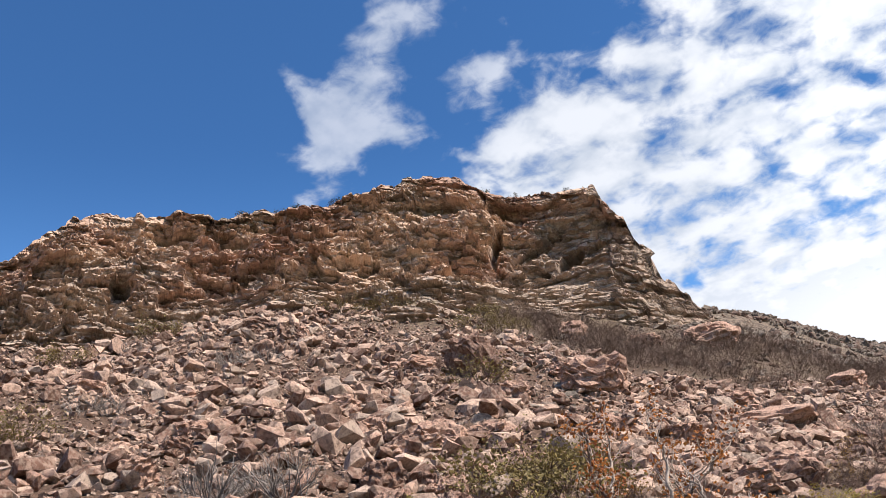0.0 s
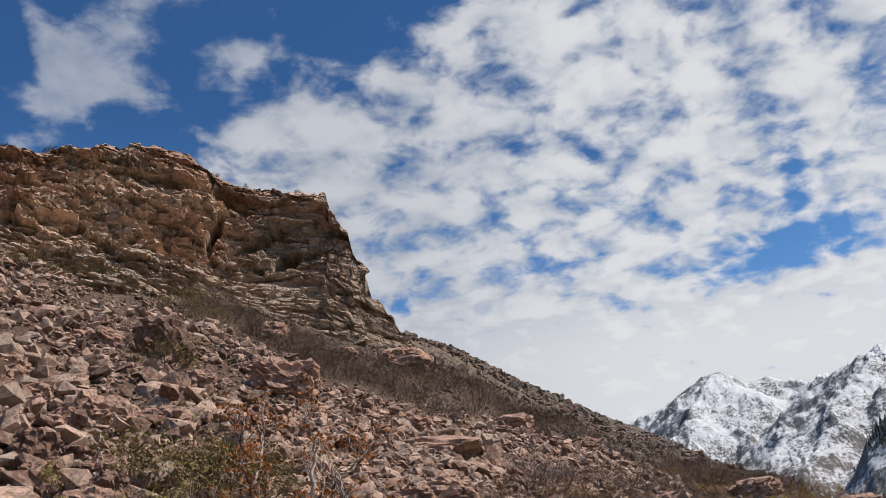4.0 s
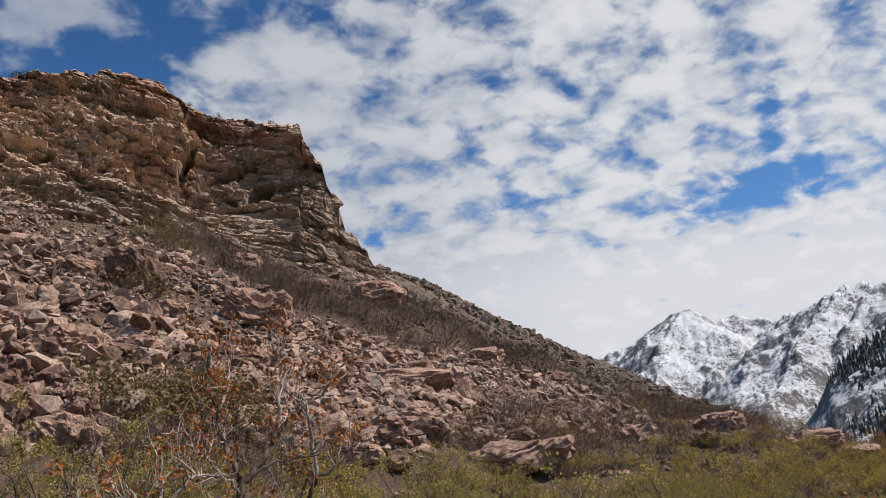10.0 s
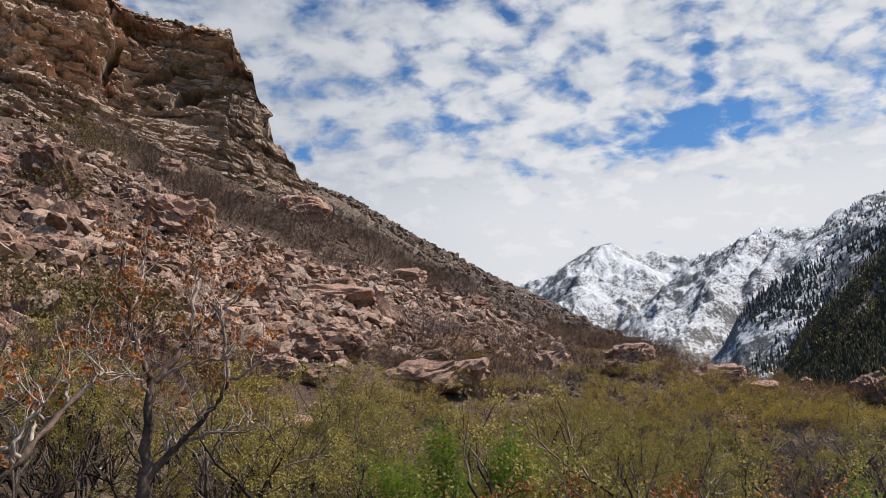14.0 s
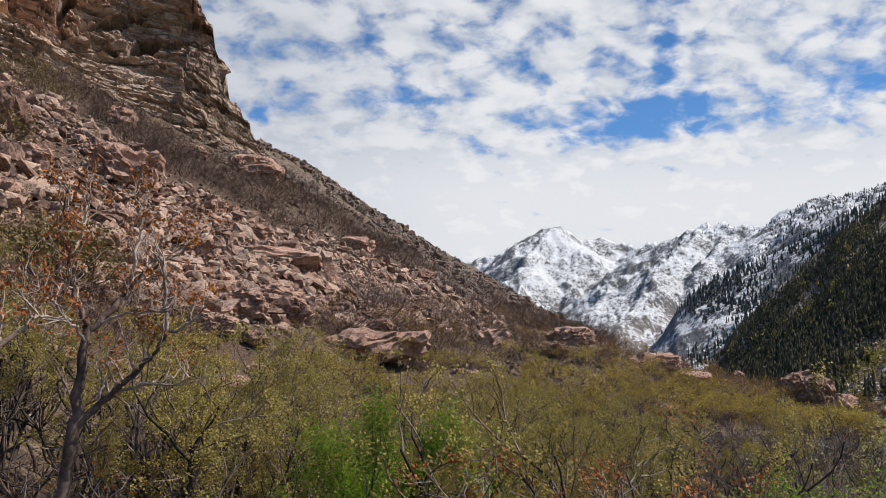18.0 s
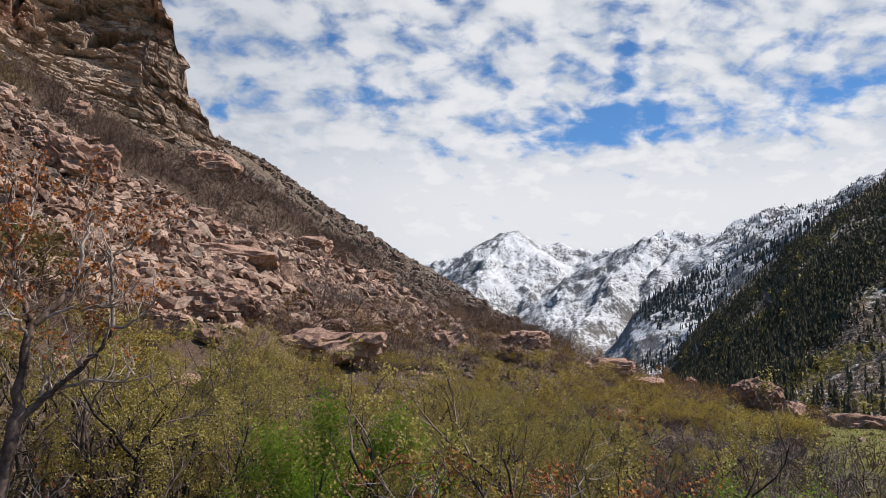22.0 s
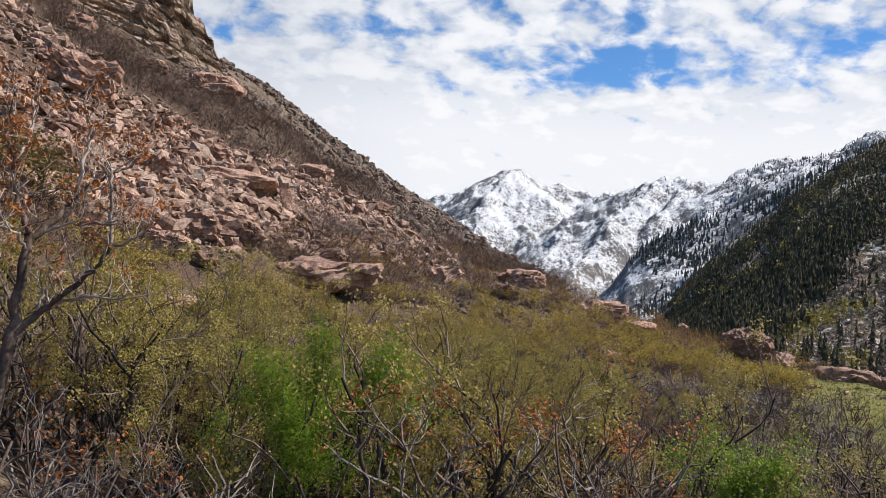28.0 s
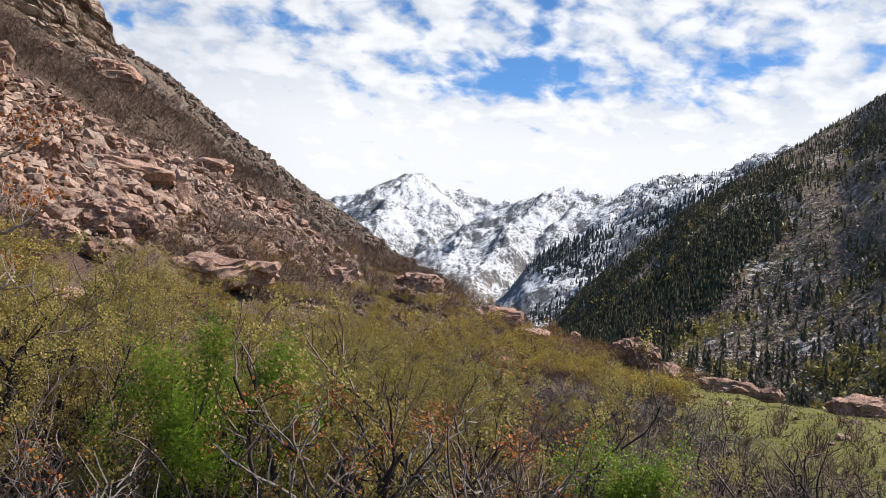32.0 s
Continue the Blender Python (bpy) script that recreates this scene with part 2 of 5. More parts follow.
profile(-12, (9, -15.5), (22, -4.0), (35, 2.4), (50, 7.2), (70, 11), (95, 13.2), (130, 15.2), (190, 16.7), (250, 15.6), (4600, 4))
profile(-6, (9, -16), (22, -4.5), (35, 1.2), (50, 5.8), (70, 8.6), (95, 10.3), (130, 11.9), (210, 13.6), (300, 12), (4600, 3.5))
profile(-2, (9, -16), (22, -4.8), (35, 0.8), (50, 5.2), (70, 8.0), (95, 9.3), (130, 10.4), (220, 11.5), (300, 10.6), (4600, 3))
profile(3, (9, -16), (22, -5.0), (35, 0.4), (50, 4.8), (70, 7.5), (95, 8.7), (130, 9.1), (180, 8.9), (300, 6), (4600, 3))
profile(9, (9, -16), (22, -5.0), (35, 0.2), (50, 4.2), (70, 6.5), (84, 6.9), (130, 5.4), (300, 2.0), (4600, 2.5))
profile(15, (9, -16), (22, -5.0), (35, 0.0), (50, 3.6), (66, 5.2), (76, 5.6), (130, 3.4), (300, 0.0), (4600, 2.5))
profile(21, (9, -16), (22, -5.0), (35, 0.0), (47, 2.9), (60, 4.3), (70, 4.6), (130, 2.0), (300, -1.0), (4600, 2.5))
profile(30, (9, -16), (22, -5.0), (35, 0.0), (45, 2.5), (58, 3.9), (68, 4.1), (130, 1.5), (300, -1.5), (4600, 2.5))
profile(60, (9, -16), (22, -6), (45, -1), (80, 0), (130, -1), (300, -2), (4600, 2))
profile(180, (12, -9), (60, -4), (400, -1), (4600, 0))

AZ = np.concatenate([np.arange(-180, -72, 3.0), np.arange(-72, 40, 0.36), np.arange(40, 180, 3.0)])
DD = np.concatenate([[0.004], 0.8 * 1.033 ** np.arange(0, 268), [5200.0]])


def base_ground():
    table = np.stack([np.interp(DD, d, z) for _, d, z in PROFILES])
    bearings = np.array([p[0] for p in PROFILES], float)
    z = np.stack([np.interp(AZ, bearings, table[:, k]) for k in range(len(DD))])
    z = smoothed(smoothed(z, 4, 0), 4, 0)
    z = smoothed(smoothed(z, 6, 1), 6, 1)
    a = np.radians(AZ)[None, :]
    x, y = DD[:, None] * np.sin(a), DD[:, None] * np.cos(a)
    far = np.clip(DD[:, None] / 40, 0.0, 1.0)
    z = z + far * (0.55 * fbm(x / 14, y / 14, 0.0, 4) + 0.27 * fbm(x / 2.2, y / 2.2, 3.0, 3))
    return x, y, z


GX, GY, GZ = base_ground()


def ground_at(x, y):
    """Height of the ground sheet there."""
    d = np.clip(np.hypot(x, y), DD[0], DD[-2])
    az = np.degrees(np.arctan2(x, y))
    r = np.clip(np.interp(d, DD, np.arange(len(DD))), 0, len(DD) - 1.001)
    c = np.clip(np.interp(az, AZ, np.arange(len(AZ))), 0, len(AZ) - 1.001)
    i, j = np.floor(r).astype(int), np.floor(c).astype(int)
    u, v = r - i, c - j
    return (GZ[i, j] * (1 - u) * (1 - v) + GZ[i + 1, j] * u * (1 - v) + GZ[i, j + 1] * (1 - u) * v + GZ[i + 1, j + 1] * u * v)


def soil_material():
    m, n = material("gravel_and_grass")
    p = n.put("ShaderNodeNewGeometry").outputs["Position"]
    sx = n.put("ShaderNodeSeparateXYZ", {0: p})
    x, y = sx.outputs[0], sx.outputs[1]
    big = n.noise(p, 0.12, 4.0)
    mid = n.noise(p, 0.9, 5.0, 0.65)
    grain = n.span(n.noise(p, 9.0, 6.0, 0.7), 0.36, 0.64, kind="LINEAR")
    scree = n.mix(grain, (0.03, 0.019, 0.014, 1), (0.15, 0.094, 0.068, 1))
    litter = n.mix(grain, (0.03, 0.02, 0.016, 1), (0.135, 0.094, 0.07, 1))
    litter = n.mix(n.span(mid, 0.46, 0.62, 0.0, 0.75), litter, n.mix(grain, (0.075, 0.056, 0.036, 1), (0.23, 0.172, 0.112, 1)))
    grass = n.mix(grain, (0.062, 0.07, 0.017, 1), (0.20, 0.185, 0.052, 1))
    grass = n.mix(n.span(mid, 0.45, 0.62, 0.0, 0.6), grass, n.mix(grain, (0.068, 0.049, 0.026, 1), (0.165, 0.128, 0.068, 1)))
    # the scree lies to the left, grass on the open slope to the right
    side = n.span(n.math("ADD", x, n.math("MULTIPLY", n.math("SUBTRACT", big, 0.5), 16.0)), -10.0, -15.0)
    high = n.math("SUBTRACT", y, n.math("MAXIMUM", n.math("MULTIPLY", n.math("ADD", x, 27.0), 1.9), 0.0))
    high = n.span(n.math("ADD", high, n.math("MULTIPLY", n.math("SUBTRACT", big, 0.5), 20.0)), 76.0, 66.0)
    col = n.mix(n.math("MULTIPLY", side, high), litter, scree)
    right = n.math("ADD", n.math("SUBTRACT", x, n.math("MULTIPLY", y, 0.30)), n.math("MULTIPLY", n.math("MAXIMUM", n.math("SUBTRACT", y, 20.0), 0.0), 0.13))
    right = n.math("ADD", right, n.math("MULTIPLY", n.math("SUBTRACT", mid, 0.5), 7.0))
    col = n.mix(n.span(right, -1.0, 2.5), col, grass)
    crest = n.span(n.math("ADD", y, n.math("MULTIPLY", n.math("SUBTRACT", mid, 0.5), 30.0)), 108.0, 124.0)
    col = n.mix(crest, col, n.mix(n.span(n.noise(p, 1.6, 7.0, 0.7), 0.4, 0.6), (0.045, 0.034, 0.026, 1), (0.20, 0.15, 0.115, 1)))
    finish(n, col, 0.95, grain, 0.6, 0.06, 0.15)
    return m


SOIL = soil_material()
ground = sheet_object("ground", np.stack([GX, GY, GZ], -1).reshape(-1, 3), grid_faces(len(DD), len(AZ), True), SOIL)
tagged(ground, "stony hillside of scree, leaf litter and spring grass", "ground", kind="structure")

# ---------- the cliff: layered quartzite along the hill's upper edge ----------
CREST_AZ = (-70, -62.2, -60.4, -58.9, -55.8, -49.0, -47.9, -41.8, -39.0, -36.2, -33.0, -30.9, -29.4, -27.5, -25.5, -23.7, -23.0, -22.3, -22.0, -21.3, -20.8, -20.1, -19.1, -17.5)
CREST_EL = (23, 25.9, 27.3, 28.3, 28.9, 28.8, 29.0, 29.4, 29.9, 30.3, 30.1, 28.8, 28.5, 28.4, 28.4, 28.0, 26.6, 26.0, 24.6, 23.8, 22.3, 21.2, 19.9, 18.2)


def facets(s, z, wide, tall, seed):
    """Depths of broken rock: cells of about that size, each a plane with its own depth and tilt."""
    i, j = np.floor(s / wide), np.floor(z / tall)
    best = np.full(s.shape, 9e9)
    ci, cj, cu, cv = i, j, s * 0, s * 0
    zero = np.zeros_like(i) + seed
    for a in (-1, 0, 1):
        for b in (-1, 0, 1):
            u = s / wide - (i + a) - 0.1 - 0.8 * hash3(i + a, j + b, zero)
            v = z / tall - (j + b) - 0.1 - 0.8 * hash3(i + a, j + b, zero + 1)
            dist = np.maximum(np.abs(u), np.abs(v)) + 0.3 * np.abs(u + v)
            near = dist < best
            best = np.where(near, dist, best)
            ci, cj, cu, cv = np.where(near, i + a, ci), np.where(near, j + b, cj), np.where(near, u, cu), np.where(near, v, cv)
    return hash3(ci, cj, zero + 2) - 0.5 + 1.3 * (hash3(ci, cj, zero + 3) - 0.5) * cu + 1.3 * (hash3(ci, cj, zero + 4) - 0.42) * cv


def build_cliff():
    az = np.arange(-70, -17.4, 0.08)
    k = np.linspace(0, 1, 245)
    crest = np.interp(az, CREST_AZ, CREST_EL)
    foot = np.interp(az, (-70, -58, -45, -32, -22, -17), (88, 89, 93, 98, 112, 124))
    a = np.radians(az)
    fx, fy = foot * np.sin(a), foot * np.cos(a)
    zb = ground_at(fx, fy) - 2.5
    steep = np.interp(az, (-70, -30, -23, -17), (1.0, 1.0, 0.35, 0.3))
    back = foot + 16.0 * steep
    flat = np.floor(az * 0)
    zt = EYE.z + back * np.tan(np.radians(crest)) + (0.5 * fbm(az * 1.1, az * 0, 1.0, 5, 0.6) + 0.5 * (hash3(np.floor(az * 1.4 + 0.3), flat, flat + 5) - 0.5)) * np.clip((-18.5 - az) * 2, 0, 1)
    zt = zt + 0.5 * fbm(az * 2.6, az * 0, 8.0, 3) * np.clip((az + 24.6) * 2, 0, 1) * np.clip((-18.8 - az) * 2, 0, 1)
    zt = np.maximum(zt, zb + 0.5)
    kk, aa = np.meshgrid(k, a, indexing="ij")
    z = zb[None] + (zt - zb)[None] * kk
    s = (aa - a[0]) * 105.0
    # setback: a stepped lower slope of thin beds, a ledge, then the upright face
    lean = np.interp(kk.ravel(), (0, 0.18, 0.36, 0.42, 0.60, 0.86, 1.0), (0, 2.8, 5.6, 8.6, 10.2, 13.2, 14.6)).reshape(kk.shape) * steep[None]
    # beds dip gently along the cliff; joints stand across them and lean
    bed = z - 0.05 * s + 0.9 * fbm(s / 30, z / 30, 2.0, 2)
    joint = s + 0.30 * z + 1.2 * fbm(s / 9, z / 9, 7.0, 2)
    cross = s - 0.45 * z + 1.0 * fbm(s / 7, z / 7, 17.0, 2)
    upper = np.clip((kk - 0.36 + 0.05 * fbm(s / 12, z / 40, 4.0, 3)) * 14, 0, 1)
    mass = 1.25 * (2.7 * facets(joint, bed, 10.0, 7.5, 3) + 1.9 * facets(cross, bed, 5.2, 3.4, 11) + 1.05 * facets(joint, bed, 2.6, 1.7, 23)
            + 0.55 * facets(cross, bed, 1.3, 0.8, 37) + 0.26 * facets(joint, bed, 0.62, 0.42, 51))
    thin = 1.45 * (1.1 * facets(joint, bed, 11.0, 2.8, 63) + 0.95 * facets(cross, bed, 5.5, 1.15, 71) + 0.60 * facets(joint, bed, 2.6, 0.58, 83) + 0.28 * facets(cross, bed, 1.0, 0.34, 97))
    out = mass * (0.25 + 0.75 * upper) + thin * (1.0 - 0.6 * upper)
    out = out * np.interp(np.degrees(aa), (-31, -27, -20), (1.0, 0.7, 0.5))
    out = out + 2.0 * fbm(s / 16, z / 14, 8.0, 2) + 0.10 * fbm(s / 0.8, z / 0.4, 6.0, 2)
    # open bedding cracks
    for gap, wide, seed in ((3.7, 0.08, 5), (1.7, 0.12, 9)):
        line = bed + 0.8 * gap * fbm(s / (gap * 7), bed / (gap * 2.3), 3.0 + seed, 3)
        u = line / gap - np.floor(line / gap)
        broken = np.clip(1.6 * vnoise(s / (gap * 2.5), np.floor(line / gap) + 0.5, seed) + 0.5, 0, 1)
        out = out - 0.42 * gap ** 0.5 * broken * (u < wide) + 0.12 * (u - 0.5)
    # recesses and the slanting overhang near the free end
    el = np.degrees(np.arctan2(z - EYE.z, foot[None] + lean))
    for az_c, el_c, wa, we, turn, deep in ((-31.0, 26.1, 1.0, 0.32, 68, 3.6), (-26.0, 24.6, 0.8, 0.5, 40, 3.4), (-28.4, 25.6, 2.5, 0.30, 22, 2.0), (-55.6, 24.6, 1.1, 0.6, 50, 2.6),
                                           (-46.9, 25.6, 1.5, 0.5, 8, 2.2), (-48.4, 27.3, 1.3, 0.5, 5, 1.8), (-52.0, 28.0, 1.6, 0.4, 0, 1.5), (-40.4, 25.6, 1.4, 0.35, 0, 1.6), (-35.5, 25.2, 1.6, 0.4, 12, 1.6)):
        c_, s_ = math.cos(radians(turn)), math.sin(radians(turn))
        u, v = np.degrees(aa) - az_c, el - el_c
        r2 = ((u * c_ + v * s_) / wa) ** 2 + ((v * c_ - u * s_) / we) ** 2
        out = out - deep * np.clip(1.7 - 1.2 * r2, 0, 1)
    fade = np.clip(kk * 12, 0, 1) * np.clip((1 - kk) * 16, 0.75, 1)
    d = foot[None] + lean - out * fade
    aa = aa + 0.8 * facets(bed, cross, 2.4, 5.0, 131) * np.clip(kk * 6, 0, 1) * np.clip((1 - kk) * 20, 0, 1) / 110.0
    # the upper edge keeps its line however far a block juts
    hold = np.clip((kk - 0.90) * 12, 0, 1)
    z = z + hold * (z - EYE.z) * (d / (foot[None] + lean) - 1)
    zt = z[-1]
    x, y = d * np.sin(aa), d * np.cos(aa)
    # top: carried back over the hill
    rows_x, rows_y, rows_z = [x], [y], [z]
    for step, rise in ((3, 0.15), (8, 0.25), (18, -0.5), (40, -6.0)):
        dd = d[-1:] + step
        rows_x.append(dd * np.sin(aa[-1:]))
        rows_y.append(dd * np.cos(aa[-1:]))
        rows_z.append(zt[None] + rise + 0.3 * fbm(dd / 2, aa[-1:] * 60, 1.0, 3))
    v = np.stack([np.concatenate(rows_x), np.concatenate(rows_y), np.concatenate(rows_z)], -1)
    return v, len(az)


def cliff_material():
    m, n = material("layered_quartzite")
    p = n.put("ShaderNodeNewGeometry").outputs["Position"]
    sx = n.put("ShaderNodeSeparateXYZ", {0: p})
    wob = n.noise(p, 0.12, 4.0)
    layer = n.put("ShaderNodeCombineXYZ", {0: n.math("MULTIPLY", sx.outputs[0], 0.05), 1: n.math("MULTIPLY", sx.outputs[1], 0.05),
                                           2: n.math("ADD", sx.outputs[2], n.math("MULTIPLY", wob, 2.0))}).outputs[0]
    bands = n.noise(layer, 0.45, 6.0, 0.7)
    patch = n.noise(p, 0.10, 4.0, 0.6)
    grain = n.noise(p, 1.8, 8.0, 0.7)
    warm = n.mix(n.span(patch, 0.38, 0.62), (0.35, 0.21, 0.154, 1), (0.52, 0.372, 0.278, 1))
    grey = n.mix(grain, (0.218, 0.175, 0.143, 1), (0.437, 0.353, 0.286, 1))
    fac = n.span(n.math("ADD", n.math("MULTIPLY", bands, 0.35), n.math("MULTIPLY", n.noise(p, 0.07, 5.0, 0.6), 0.65)), 0.50, 0.62)
    low = n.span(n.math("ADD", n.math("SUBTRACT", sx.outputs[2], n.math("MULTIPLY", n.math("MAXIMUM", n.math("SUBTRACT", sx.outputs[1], 88.0), 0.0), 0.6)), n.math("MULTIPLY", n.math("SUBTRACT", wob, 0.5), 22.0)), 51.0, 44.0, 0.0, 0.7)
    col = n.mix(n.math("MAXIMUM", fac, low), warm, grey)
    dark = n.span(n.noise(p, 0.7, 7.0, 0.8), 0.49, 0.57)
    col = n.mix(n.math("MULTIPLY", dark, 0.42), col, (0.056, 0.039, 0.03, 1))
    col = n.mix(n.span(grain, 0.46, 0.66, 0.0, 0.4), col, (0.338, 0.24, 0.176, 1))
    fine = n.noise(layer, 2.2, 6.0, 0.7)
    col = n.mix(n.span(fine, 0.50, 0.42, 0.0, 0.4), col, (0.053, 0.038, 0.03, 1))
    finish(n, col, 0.92, n.math("ADD", grain, fine), 0.9, 0.16, 0.2)
    return m


CLIFF = cliff_material()
cv, cols = build_cliff()
cliff = sheet_object("cliff", cv.reshape(-1, 3), grid_faces(cv.shape[0], cols), CLIFF, smooth=False)
tagged(cliff, "long layered red and grey quartzite cliff above the scree", "cliff", kind="structure")

# ---------- the far side: snowy peaks, a wooded spur and the dark forested wall ----------


def snow_material():
    m, n = material("hazed_snowy_rock")
    g = n.put("ShaderNodeNewGeometry")
    p = g.outputs["Position"]
    nz = n.put("ShaderNodeSeparateXYZ", {0: g.outputs["Normal"]}).outputs[2]
    h = n.put("ShaderNodeSeparateXYZ", {0: p}).outputs[2]
    tall = n.put("ShaderNodeVectorMath", {0: p, 1: (1.0, 1.0, 0.45)}, operation="MULTIPLY").outputs[0]
    speck = n.span(n.noise(tall, 0.17, 6.0, 0.75), 0.36, 0.64, kind="LINEAR")
    patchy = n.noise(p, 0.007, 6.0, 0.65)
    v = n.math("ADD", n.math("MULTIPLY", speck, 0.46), n.math("MULTIPLY", n.span(patchy, 0.3, 0.7, kind="LINEAR"), 0.42))
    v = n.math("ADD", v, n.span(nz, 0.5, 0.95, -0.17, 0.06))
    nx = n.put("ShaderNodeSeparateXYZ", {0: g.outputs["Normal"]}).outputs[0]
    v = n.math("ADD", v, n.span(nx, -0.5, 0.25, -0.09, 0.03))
    far_off = n.span(n.put("ShaderNodeSeparateXYZ", {0: p}).outputs[1], 1300.0, 1550.0)
    v = n.math("ADD", v, n.math("MULTIPLY", far_off, n.span(h, 180.0, 480.0, -0.12, 0.06)))
    # rock lightened and blued: aerial haze painted into its colour
    rock = n.mix(speck, (0.075, 0.079, 0.086, 1), (0.232, 0.225, 0.221, 1))
    rock = n.mix(n.math("MULTIPLY", far_off, n.span(h, 420.0, 220.0, 0.0, 0.6)), rock, (0.188, 0.15, 0.124, 1))
    col = n.mix(n.span(v, 0.31, 0.50), rock, (0.645, 0.66, 0.69, 1))
    finish(n, col, 0.8, speck, 0.6, 8.0, 0.2)
    return m


def forest_floor_material():
    m, n = material("wooded_slope")
    g = n.put("ShaderNodeNewGeometry")
    p = g.outputs["Position"]
    speck = n.span(n.noise(p, 0.22, 7.0, 0.7), 0.38, 0.62, kind="LINEAR")
    patchy = n.noise(p, 0.012, 5.0, 0.6)
    dirt = n.mix(speck, (0.09, 0.066, 0.05, 1), (0.285, 0.217, 0.165, 1))
    green = n.mix(n.span(patchy, 0.48, 0.62), dirt, (0.075, 0.069, 0.03, 1))
    v = n.math("ADD", n.math("MULTIPLY", speck, 0.25), n.math("MULTIPLY", n.noise(p, 0.02, 5.0, 0.6), 0.75))
    col = n.mix(n.span(v, 0.56, 0.64), green, (0.465, 0.42, 0.375, 1))
    finish(n, col, 0.9, speck, 0.6, 2.0, 0.15)
    return m


SNOW, WOODED = snow_material(), forest_floor_material()


def build_mountain(az, crest_az, crest_el, d_foot, d_crest, d_back, foot_z, rows, rough, scale, seed):
    """A flank that climbs from its foot to a crest line and goes down behind it."""
    k = np.linspace(0, 1, rows)
    kk, aa = np.meshgrid(k, az, indexing="ij")
    crest = np.interp(az, crest_az, crest_el)
    dc = d_crest + 0.08 * d_crest * fbm(az / 6, az * 0 + seed, 0.0, 3)
    zc = EYE.z + dc * np.tan(np.radians(crest))
    up = 0.78
    t = np.clip(kk / up, 0, 1)
    d = d_foot + (dc[None] - d_foot) * t + (d_back - dc[None]) * np.clip((kk - up) / (1 - up), 0, 1)
    z = foot_z + (zc[None] - foot_z) * t ** 1.12 - (zc[None] - foot_z) * 0.6 * np.clip((kk - up) / (1 - up), 0, 1)
    x, y = d * np.sin(np.radians(aa)), d * np.cos(np.radians(aa))
    n_ = ridged(x / scale + seed, y / scale - seed, 6, 0.52) - 0.7
    damp = np.clip(4 * t * (1 - t) + 0.10, 0, 1) * np.clip(t * 6, 0, 1)
    z = z + rough * n_ * damp * (kk <= up) + 0.012 * rough * fbm(x / (scale * 0.02), y / (scale * 0.02), 0.0, 2)
    a = np.radians(aa)
    return np.stack([d * np.sin(a), d * np.cos(a), z], -1)


def roof(x, y, line, fall):
    """Height of a ridge that runs along a line of places and falls off to both sides."""
    best = np.full(x.shape, -1e9)
    for p, r in zip(line, line[1:]):
        ux, uy = r.x - p.x, r.y - p.y
        t = np.clip(((x - p.x) * ux + (y - p.y) * uy) / (ux * ux + uy * uy), 0, 1)
        dist = np.hypot(x - p.x - t * ux, y - p.y - t * uy)
        best = np.maximum(best, p.z + (r.z - p.z) * t - fall * dist)
    return best


def ridge_line(*knots):
    return [toward(*k) for k in knots]


RIDGES = (
    (ridge_line((-16, 9.5, 3300), (-8, 12.2, 3150), (-5.7, 13.2, 3050), (-2.7, 14.35, 2960), (-1.5, 14.75, 2940), (-0.85, 14.8, 2920), (-0.4, 15.2, 2905), (-0.05, 15.6, 2900), (0.45, 15.35, 2920), (1.1, 15.1, 2950), (2.4, 14.7, 3000), (3.2, 14.85, 3020),
                (4.2, 14.6, 3000), (5.4, 14.3, 2900)), 0.72),
    (ridge_line((5.4, 14.25, 2900), (6.3, 14.5, 2700), (7.5, 15.3, 2560), (8.8, 15.6, 2480), (10.2, 15.3, 2450), (12, 15.5, 2400), (14, 16.2, 2330), (15.9, 16.8, 2280),
                (18, 17.3, 2200), (20.8, 18.2, 2120), (24, 18.6, 2080), (32, 18.6, 2000), (46, 16, 2000)), 0.70),
    (ridge_line((-0.1, 15.6, 2900), (-1.4, 13.2, 2560), (-2.4, 11.2, 2280), (-3.4, 9.2, 2000)), 0.8),
    (ridge_line((-2.7, 14.5, 2960), (-4.2, 12.0, 2620), (-5.6, 10.3, 2350)), 0.8),
    (ridge_line((0.4, 15.2, 2910), (1.0, 12.6, 2580), (1.6, 10.4, 2260)), 0.85),
    (ridge_line((2.9, 14.7, 3020), (2.6, 13.0, 2740), (2.5, 11.6, 2520)), 0.85),
    (ridge_line((8.4, 15.5, 2480), (6.6, 13.2, 2160), (5.0, 10.9, 1880), (3.6, 8.6, 1640)), 0.62),
    (ridge_line((10.2, 15.3, 2450), (8.6, 12.6, 2080), (7.4, 10.2, 1760)), 0.75),
    (ridge_line((14, 16.2, 2330), (12, 13.4, 1980), (9.5, 10.8, 1700)), 0.75),
    (ridge_line((18, 17.3, 2200), (16.5, 14.5, 1850), (14.5, 12, 1600)), 0.75),
)


